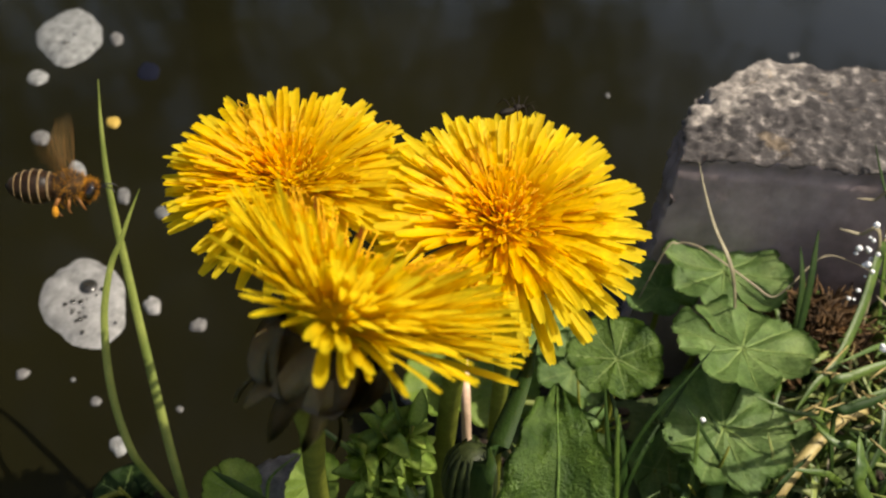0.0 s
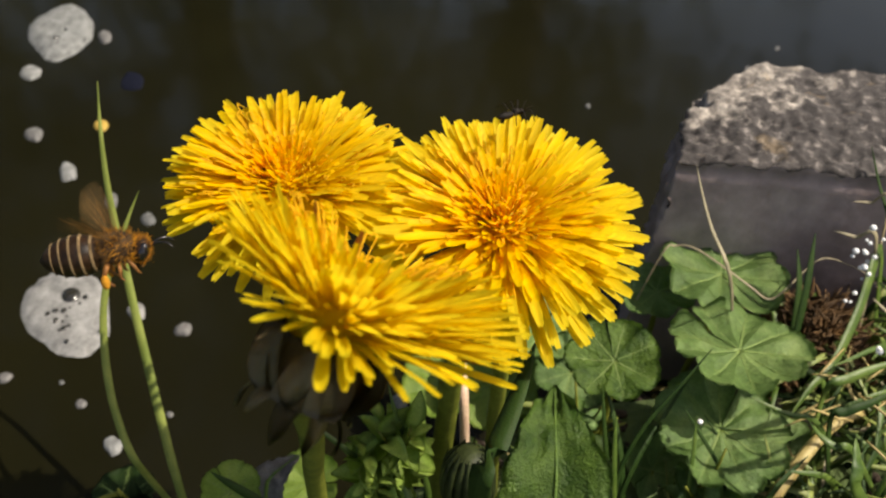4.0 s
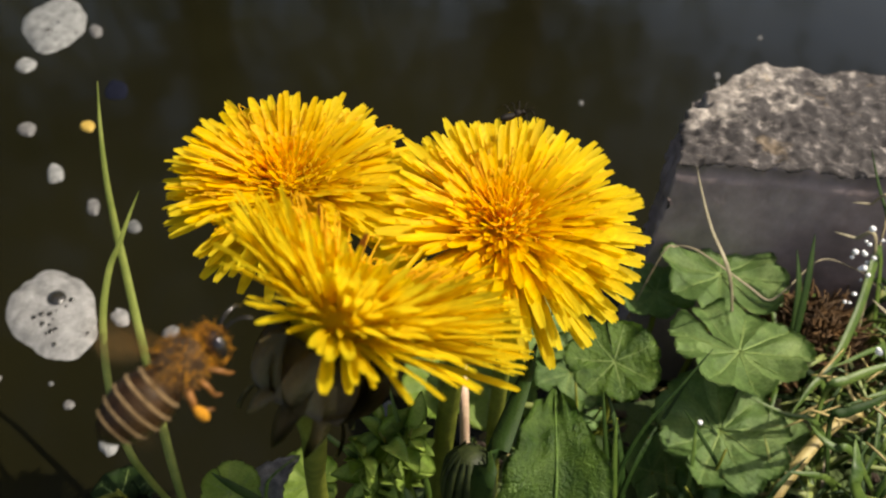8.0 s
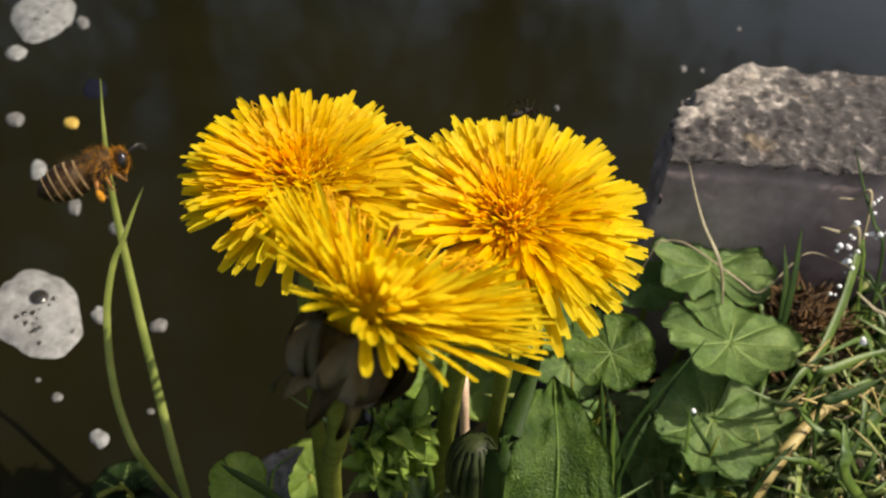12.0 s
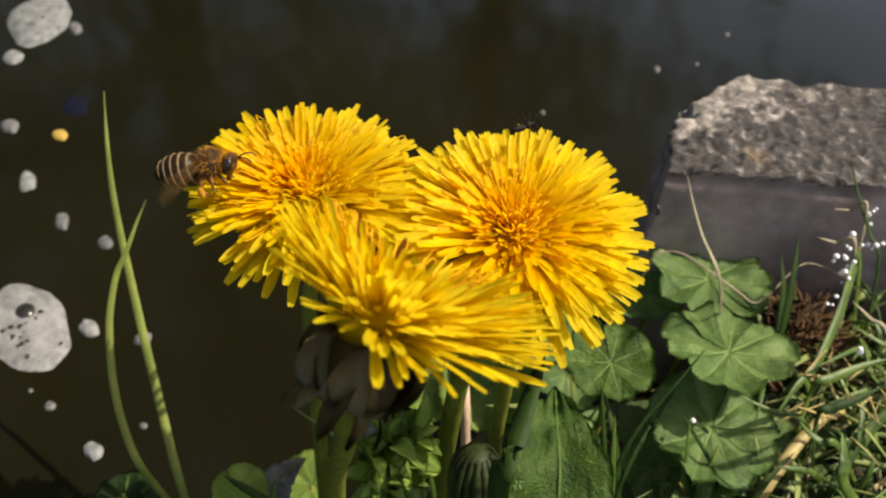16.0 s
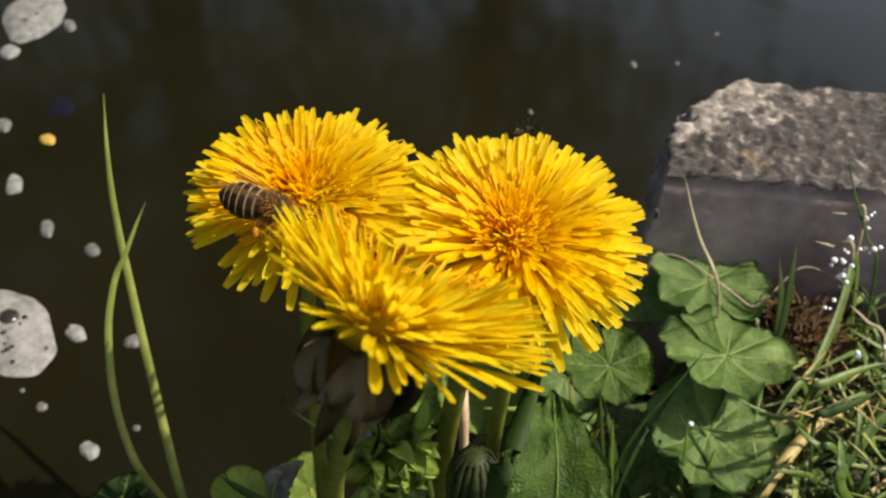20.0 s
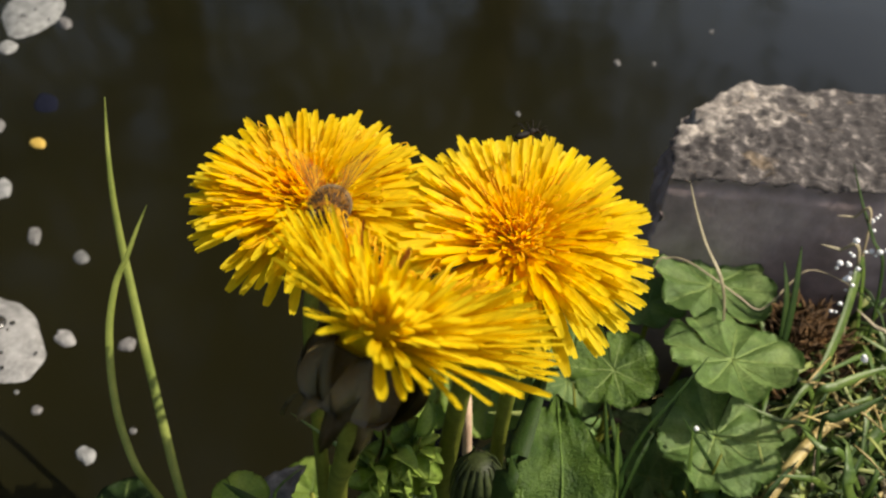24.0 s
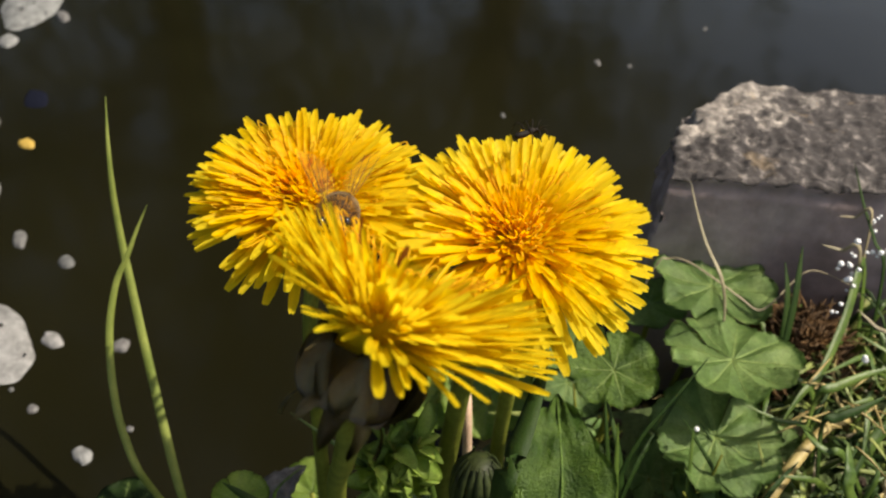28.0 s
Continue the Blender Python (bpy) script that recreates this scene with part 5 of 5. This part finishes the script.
# ---- the dark insect on the flower ----
def build_midge():
    root = thing("small_insect", frame_of((0.0077, 0.1005, 0.1291), (0.8, 0.4, -0.1), (0, 0, 1)), "small black insect with thin legs on a dandelion", "insect")
    bm = bmesh.new()
    ball(bm, (0, 0, 0), (0.00158, 0.00058, 0.00058), 14, 8)
    part("abdomen", bm, M_MIDGE, root)
    bm = bmesh.new()
    ball(bm, (0.00173, 0, 0.00022), (0.00072, 0.00058, 0.00058), 12, 8)
    part("thorax", bm, M_MIDGE, root)
    bm = bmesh.new()
    ball(bm, (0.00266, 0, 0.00014), (0.00043, 0.00043, 0.00043), 10, 8)
    part("head", bm, M_MIDGE, root)
    for i, x in enumerate((0.00230, 0.00173, 0.00101)):
        for s in (-1, 1):
            part("leg", tube(bmesh.new(), [(x, s * 0.00043, 0), (x + 0.00072 - i * 0.00072, s * 0.00158, 0.00115), (x + 0.00101 - i * 0.00101, s * 0.00259, -0.00029)], [0.00011, 0.00007], n=7, sides=5), M_MIDGE, root)
    for s in (-1, 1):
        part("antenna", tube(bmesh.new(), [(0.00295, s * 0.00014, 0.00029), (0.00360, s * 0.00058, 0.00101), (0.00418, s * 0.00086, 0.00115)], [0.00007, 0.00004], n=6, sides=4), M_MIDGE, root)


build_midge()


# ---- the bee ----
def fuzz(bm, centre, size, count, length, rng, low=-0.9):
    """Short hairs that stand out of an egg-shaped body."""
    for _ in range(count):
        d = Vector((rng.gauss(0, 1), rng.gauss(0, 1), rng.gauss(0, 1))).normalized()
        if d.z < low:
            continue
        p = Vector(centre) + Vector((d.x * size[0], d.y * size[1], d.z * size[2])) * 0.96
        q = p + (d + Vector((rng.gauss(0, 0.3) - 0.35, rng.gauss(0, 0.3), rng.gauss(0, 0.3)))) * length * rng.uniform(0.6, 1.2)
        s = d.orthogonal().normalized() * length * 0.07
        t = d.cross(s).normalized() * length * 0.07
        a, b, c, e = bm.verts.new(p + s), bm.verts.new(p - s * 0.5 + t), bm.verts.new(p - s * 0.5 - t), bm.verts.new(q)
        for f in ((a, b, e), (b, c, e), (c, a, e)):
            bm.faces.new(f)


def wing_mesh(length, width):
    bm = bmesh.new()
    n = 12
    rows = []
    for i in range(n + 1):
        v = i / n
        w = width * (0.10 + 0.90 * math.sin(math.pi * min(1.0, 0.02 + v * 0.93) ** 1.35) ** 0.75) * (0.55 if v > 0.97 else 1)
        lead = width * 0.12 * math.sin(math.pi * v)
        rows.append([bm.verts.new((lead - w * k, length * v, 0.00012 * math.sin(9 * v + 7 * k))) for k in (0, 0.33, 0.66, 1.0)])
    for a, b in zip(rows, rows[1:]):
        for j in range(3):
            bm.faces.new((a[j], a[j + 1], b[j + 1], b[j]))
    return bm


M_LEG = surface("leg_amber", (0.06, 0.025, 0.007), (0.22, 0.09, 0.015), rough=0.5)


def build_bee():
    rng = random.Random(81)
    root = thing("honeybee", (0, 0, 0), "brown honeybee with cream bands, dusted with orange pollen", "bee")
    # abdomen: overlapping rings, each with its pale band of hair
    bm = bmesh.new()
    prof = [(0.0000, 0.0008), (0.0005, 0.0017), (0.0016, 0.0021), (0.0030, 0.00228), (0.0044, 0.0021), (0.0056, 0.00165), (0.0066, 0.0010), (0.0072, 0.0002)]
    lathe(bm, [(r, x) for x, r in prof], 24)
    body = part("abdomen", bm, M_CHITIN, root, "glossy dark brown abdomen", Matrix.Translation((-0.0003, 0, -0.0001)) @ Matrix.Rotation(radians(-92), 4, "Y") @ Matrix.Diagonal((1.12, 1.12, 0.97, 1)))
    for x, wide in ((0.0009, 0.00034), (0.0021, 0.00034), (0.0033, 0.00031), (0.0045, 0.00027), (0.0056, 0.00023)):
        bm = bmesh.new()

        def radius(q):
            for (x0, r0), (x1, r1) in zip(prof, prof[1:]):
                if x0 <= q <= x1:
                    return r0 + (r1 - r0) * (q - x0) / (x1 - x0)
            return 0.0003
        lathe(bm, [(radius(x) + 0.00001, x), (radius(x) + 0.00010, x + wide * 0.25), (radius(x + wide) + 0.00010, x + wide * 0.8), (radius(x + wide) + 0.00001, x + wide)], 28)
        part("band", bm, M_BAND, body, "band of cream hair")
    # thorax
    bm = bmesh.new()
    ball(bm, (0, 0, 0), (0.0023, 0.0021, 0.0020), 18, 12)
    thorax = part("thorax", bm, M_FUR, root, "", Matrix.Translation((0.0012, 0, 0.0003)))
    bm = bmesh.new()
    fuzz(bm, (0, 0, 0), (0.0023, 0.0021, 0.0020), 1100, 0.0007, rng)
    part("fur", bm, M_FUR, thorax, "tan fur on the thorax", None, False)
    bm = bmesh.new()
    fuzz(bm, (0.0003, 0, 0.0001), (0.0023, 0.0021, 0.0020), 420, 0.0007, rng)
    part("pollen", bm, M_POLLEN, thorax, "orange pollen caught in the fur", None, False)
    # head
    bm = bmesh.new()
    ball(bm, (0, 0, 0), (0.0012, 0.0018, 0.0017), 16, 12)
    head = part("head", bm, M_CHITIN, root, "", Matrix.Translation((0.0039, 0, -0.0003)) @ Matrix.Rotation(radians(20), 4, "Y"))
    bm = bmesh.new()
    fuzz(bm, (0, 0, 0), (0.0011, 0.0014, 0.0016), 800, 0.0006, rng)
    part("fur", bm, M_POLLEN, head, "face dusted with orange pollen", None, False)
    for s in (-1, 1):
        bm = bmesh.new()
        ball(bm, (0, 0, 0), (0.0007, 0.0006, 0.0011), 14, 10)
        part("eye", bm, M_EYE, head, "oval glossy black eye", Matrix.Translation((0.0003, s * 0.0014, 0.0002)) @ Matrix.Rotation(radians(s * 12), 4, "Z"))
        part("antenna", tube(bmesh.new(), [(0.0009, s * 0.0004, 0.0004), (0.0016, s * 0.0007, 0.0014), (0.0028, s * 0.0012, 0.0018), (0.0036, s * 0.0014, 0.0014)], [0.00013, 0.00011, 0.00012], n=10, sides=6), M_EYE, head, "thin black antenna")
    bm = bmesh.new()
    ball(bm, (0.0002, 0, -0.0017), (0.0004, 0.0005, 0.0009), 10, 8)
    part("mouth", bm, M_CHITIN, head)
    # legs
    for s in (-1, 1):
        for k, (x, pts, r) in enumerate(((0.0022, [(0, 0, 0), (0.0012, s * 0.0008, -0.0012), (0.0018, s * 0.0008, -0.0024), (0.0024, s * 0.0006, -0.0030)], 0.00030),
                                         (0.0012, [(0, 0, 0), (0.0004, s * 0.0014, -0.0014), (0.0003, s * 0.0016, -0.0030), (0.0010, s * 0.0015, -0.0038)], 0.00032),
                                         (0.0002, [(0, 0, 0), (-0.0004, s * 0.0016, -0.0010), (-0.0010, s * 0.0018, -0.0030), (0.0006, s * 0.0017, -0.0046)], 0.00042))):
            leg = part("leg", tube(bmesh.new(), [Vector(p) * 0.62 for p in pts], [r * 0.75, r * 0.8, r * 0.6, r * 0.3], n=12, sides=8), M_LEG, root, "", Matrix.Translation((x, s * 0.0009, -0.0011)))
            if k == 2:
                bm = bmesh.new()
                ball(bm, (-0.0005, s * 0.0015, -0.0021), (0.0005, 0.00045, 0.0009), 12, 10)
                part("pollen_load", bm, M_POLLEN, leg, "clump of orange pollen on the hind leg")
    # wings, hinged at the thorax
    wings = []
    for s in (-1, 1):
        for name, x, length, width in (("fore_wing", 0.0016, 0.0096, 0.0031), ("hind_wing", 0.0004, 0.0066, 0.0024)):
            bm = wing_mesh(length, width)
            if s < 0:
                bmesh.ops.scale(bm, vec=(1, -1, 1), verts=bm.verts)
            w = part(name, bm, M_WING, root, "clear brownish wing")
            bm = bmesh.new()
            for q0, q1 in ((0.1, 0.05), (-0.3, -0.5), (-0.6, -0.9)):
                tube(bm, [(0, s * 0.0002, 0.00003), (width * q0 * 0.6, s * length * 0.45, 0.00005), (width * q1 * 0.8, s * length * 0.9, 0.00003)], [0.00005, 0.00003], n=8, sides=4)
            part("wing_vein", bm, M_WING_VEIN, w)
            wings.append((w, s, x, name == "hind_wing"))
    return root, wings


BEE, WINGS = build_bee()

# seconds, place, way of the head, way of the back
BEE_FLIGHT = [
    (0, (-0.05804, 0.1005, 0.12071), (0.98, 0.055, -0.192), (0.154, 0.399, 0.904)),
    (0.3, (-0.05836, 0.10047, 0.11557), (0.973, 0.021, -0.229), (0.203, 0.389, 0.899)),
    (0.6, (-0.05655, 0.0963, 0.11351), (0.98, 0.055, -0.192), (0.154, 0.399, 0.904)),
    (0.9, (-0.05275, 0.09083, 0.11612), (0.983, 0.078, -0.167), (0.122, 0.405, 0.906)),
    (1.2, (-0.04659, 0.08267, 0.1249), (0.985, 0.112, -0.129), (0.072, 0.412, 0.908)),
    (1.6, (-0.04867, 0.08972, 0.12081), (0.978, 0.205, -0.03), (-0.06, 0.422, 0.904)),
    (2.2, (-0.04783, 0.08811, 0.1227), (0.983, 0.17, -0.067), (-0.011, 0.42, 0.908)),
    (3, (-0.04605, 0.08299, 0.12553), (0.986, 0.111, -0.128), (0.071, 0.412, 0.908)),
    (3.5, (-0.04634, 0.08298, 0.12545), (0.985, 0.146, -0.09), (0.021, 0.417, 0.909)),
    (4.5, (-0.04211, 0.06939, 0.13207), (0.984, 0.169, -0.064), (-0.013, 0.42, 0.908)),
    (5.5, (-0.03868, 0.06045, 0.13445), (0.961, 0.273, 0.045), (-0.088, 0.146, 0.985)),
    (5.7, (-0.03479, 0.0576, 0.1373), (0.933, 0.341, 0.115), (-0.173, 0.144, 0.974)),
    (5.9, (-0.03338, 0.05716, 0.13587), (0.909, 0.385, 0.161), (-0.229, 0.14, 0.963)),
    (6.1, (-0.03147, 0.05394, 0.13739), (0.865, 0.449, 0.225), (-0.312, 0.128, 0.941)),
    (6.3, (-0.02983, 0.05084, 0.13927), (0.848, 0.47, 0.246), (-0.339, 0.123, 0.933)),
    (6.6, (-0.0294, 0.04956, 0.13978), (0.811, 0.511, 0.285), (-0.391, 0.111, 0.914)),
    (6.9, (-0.02984, 0.04918, 0.14025), (0.81, 0.512, 0.285), (-0.391, 0.111, 0.914)),
    (7.2, (-0.03024, 0.0504, 0.13896), (0.811, 0.512, 0.285), (-0.391, 0.111, 0.914)),
    (7.5, (-0.0296, 0.04884, 0.13986), (0.83, 0.491, 0.265), (-0.365, 0.118, 0.924)),
    (8, (-0.02962, 0.04758, 0.14127), (0.781, 0.541, 0.314), (-0.43, 0.101, 0.897)),
    (8.2, (-0.0311, 0.04881, 0.14082), (0.726, 0.588, 0.358), (-0.492, 0.08, 0.867)),
    (8.5, (-0.03313, 0.05115, 0.13963), (0.726, 0.588, 0.357), (-0.492, 0.08, 0.867)),
    (8.8, (-0.03554, 0.05449, 0.13778), (0.76, 0.559, 0.332), (-0.456, 0.094, 0.885)),
    (9.1, (-0.03695, 0.05751, 0.13561), (0.76, 0.559, 0.332), (-0.457, 0.095, 0.884)),
    (9.4, (-0.03804, 0.06011, 0.13306), (0.726, 0.586, 0.359), (-0.494, 0.083, 0.865)),
    (9.7, (-0.04056, 0.06527, 0.13024), (0.679, 0.621, 0.391), (-0.542, 0.065, 0.838)),
    (10, (-0.04428, 0.06986, 0.12848), (0.642, 0.645, 0.414), (-0.577, 0.051, 0.815)),
    (10.3, (-0.04796, 0.07208, 0.12932), (0.577, 0.683, 0.448), (-0.631, 0.024, 0.775)),
    (10.6, (-0.05019, 0.0736, 0.12943), (0.707, 0.598, 0.378), (-0.524, 0.083, 0.848)),
    (11, (-0.05001, 0.07259, 0.13062), (0.853, 0.456, 0.254), (-0.413, 0.291, 0.863)),
    (11.3, (-0.05052, 0.07614, 0.12947), (0.87, 0.433, 0.234), (-0.384, 0.297, 0.874)),
    (11.6, (-0.05103, 0.08191, 0.1275), (0.901, 0.388, 0.193), (-0.325, 0.308, 0.894)),
    (11.8, (-0.05111, 0.08606, 0.12883), (0.901, 0.388, 0.195), (-0.325, 0.307, 0.894)),
    (12, (-0.05252, 0.09227, 0.12935), (0.915, 0.365, 0.175), (-0.296, 0.31, 0.903)),
    (12.2, (-0.05244, 0.09507, 0.13321), (0.915, 0.364, 0.176), (-0.297, 0.309, 0.904)),
    (12.5, (-0.0528, 0.10304, 0.13665), (0.933, 0.328, 0.144), (-0.251, 0.312, 0.916)),
    (13.5, (-0.05387, 0.11259, 0.13681), (0.974, 0.223, 0.042), (-0.112, 0.312, 0.943)),
    (14.5, (-0.05392, 0.1169, 0.13052), (0.974, 0.222, 0.044), (-0.113, 0.31, 0.944)),
    (14.7, (-0.05351, 0.11718, 0.12829), (0.974, 0.221, 0.044), (-0.113, 0.31, 0.944)),
    (14.9, (-0.05205, 0.11649, 0.12521), (0.985, 0.175, -0.004), (-0.051, 0.307, 0.95)),
    (15.1, (-0.0521, 0.11992, 0.1195), (0.991, 0.106, -0.077), (0.043, 0.295, 0.954)),
    (15.3, (-0.04828, 0.11375, 0.1205), (0.991, 0.106, -0.078), (0.043, 0.295, 0.955)),
    (15.6, (-0.04306, 0.10081, 0.12714), (0.991, 0.106, -0.078), (0.043, 0.294, 0.955)),
    (16, (-0.03957, 0.09691, 0.12808), (0.975, -0.111, 0.193), (-0.154, 0.287, 0.945)),
    (16.4, (-0.03503, 0.08954, 0.13337), (0.977, -0.146, 0.155), (-0.108, 0.286, 0.952)),
    (16.8, (-0.03373, 0.09205, 0.1311), (0.976, -0.181, 0.117), (-0.062, 0.283, 0.957)),
    (17.3, (-0.03488, 0.09802, 0.12444), (0.955, -0.295, -0.01), (0.092, 0.263, 0.961)),
    (17.8, (-0.03238, 0.0909, 0.12792), (0.939, -0.339, -0.06), (0.152, 0.25, 0.956)),
    (18.4, (-0.0307, 0.08965, 0.12659), (0.923, -0.372, -0.099), (0.197, 0.237, 0.951)),
    (19, (-0.03025, 0.08983, 0.1264), (0.938, -0.341, -0.062), (0.153, 0.247, 0.957)),
    (20.2, (-0.03007, 0.08938, 0.12639), (0.892, -0.423, -0.16), (0.27, 0.213, 0.939)),
    (20.6, (-0.02958, 0.08362, 0.13124), (0.614, -0.756, -0.227), (-0.027, -0.308, 0.951)),
    (21.1, (-0.02756, 0.08455, 0.13251), (0.512, -0.805, -0.299), (-0.008, -0.352, 0.936)),
    (21.5, (-0.0257, 0.08607, 0.1339), (0.4, -0.843, -0.359), (-0.004, -0.393, 0.919)),
    (22.4, (-0.02452, 0.08348, 0.13378), (-0.08, -0.883, 0.462), (0.052, 0.459, 0.887)),
    (23.5, (-0.02287, 0.07909, 0.13466), (-0.079, -0.884, 0.461), (0.052, 0.458, 0.887)),
    (24.2, (-0.02126, 0.07885, 0.13458), (-0.078, -0.884, 0.461), (0.052, 0.458, 0.888)),
    (25, (-0.02072, 0.07870, 0.13446), (-0.077, -0.886, 0.458), (0.052, 0.455, 0.889)),
    (26, (-0.02041, 0.07821, 0.13420), (-0.075, -0.885, 0.46), (0.051, 0.458, 0.888)),
    (27, (-0.02031, 0.07811, 0.13390), (-0.075, -0.885, 0.459), (0.052, 0.456, 0.889)),
    (28, (-0.02058, 0.07811, 0.13374), (-0.076, -0.885, 0.459), (0.051, 0.456, 0.888)),
]


def wing_pose(s, x, hind, sweep, lift):
    """sweep: degrees by which the wing is swept back; lift: degrees by which it is raised."""
    return Matrix.Translation((x, s * 0.0012, 0.0014)) @ Matrix.Rotation(radians(s * sweep), 4, "Z") @ Matrix.Rotation(radians(s * lift), 4, "X")


def motions():
    walk(BEE, [(t, frame_of(at, way, back)) for t, at, way, back in BEE_FLIGHT])
    for w, s, x, hind in WINGS:
        rows, n = [], 0
        while n / FPS <= 16.6:
            t = n / FPS
            beat = math.sin(2.3 * n + 0.9)
            rows.append((t, wing_pose(s, x, hind, 24 - 12 * beat, 14 + 48 * beat + (6 if hind else 0))))
            n += 1
        for t, sweep, lift in ((16.9, 50, 22), (17.4, 66, 12), (18.2, 70, 8), (19.0, 68, 12), (20.2, 70, 8), (21.0, 68, 10), (22.5, 60, 14), (24.0, 52, 34), (25.0, 46, 40), (26.5, 50, 42), (28.0, 56, 38)):
            rows.append((t, wing_pose(s, x, hind, sweep + (10 if hind else 0), lift)))
        walk(w, rows)
    for n, (ob, rows) in enumerate(FLOATING):
        walk(ob, [(t, pose(x, y, 0.0002, 0, 0, math.degrees(math.atan2(-x - 0.011, y)) + (n % 5 - 2) * 0.25 * t)) for t, x, y in rows] + ([] if rows[-1][0] == 28 else [(28, pose(rows[-1][1], rows[-1][2], 0.0002, 0, 0, 20))]))


motions()
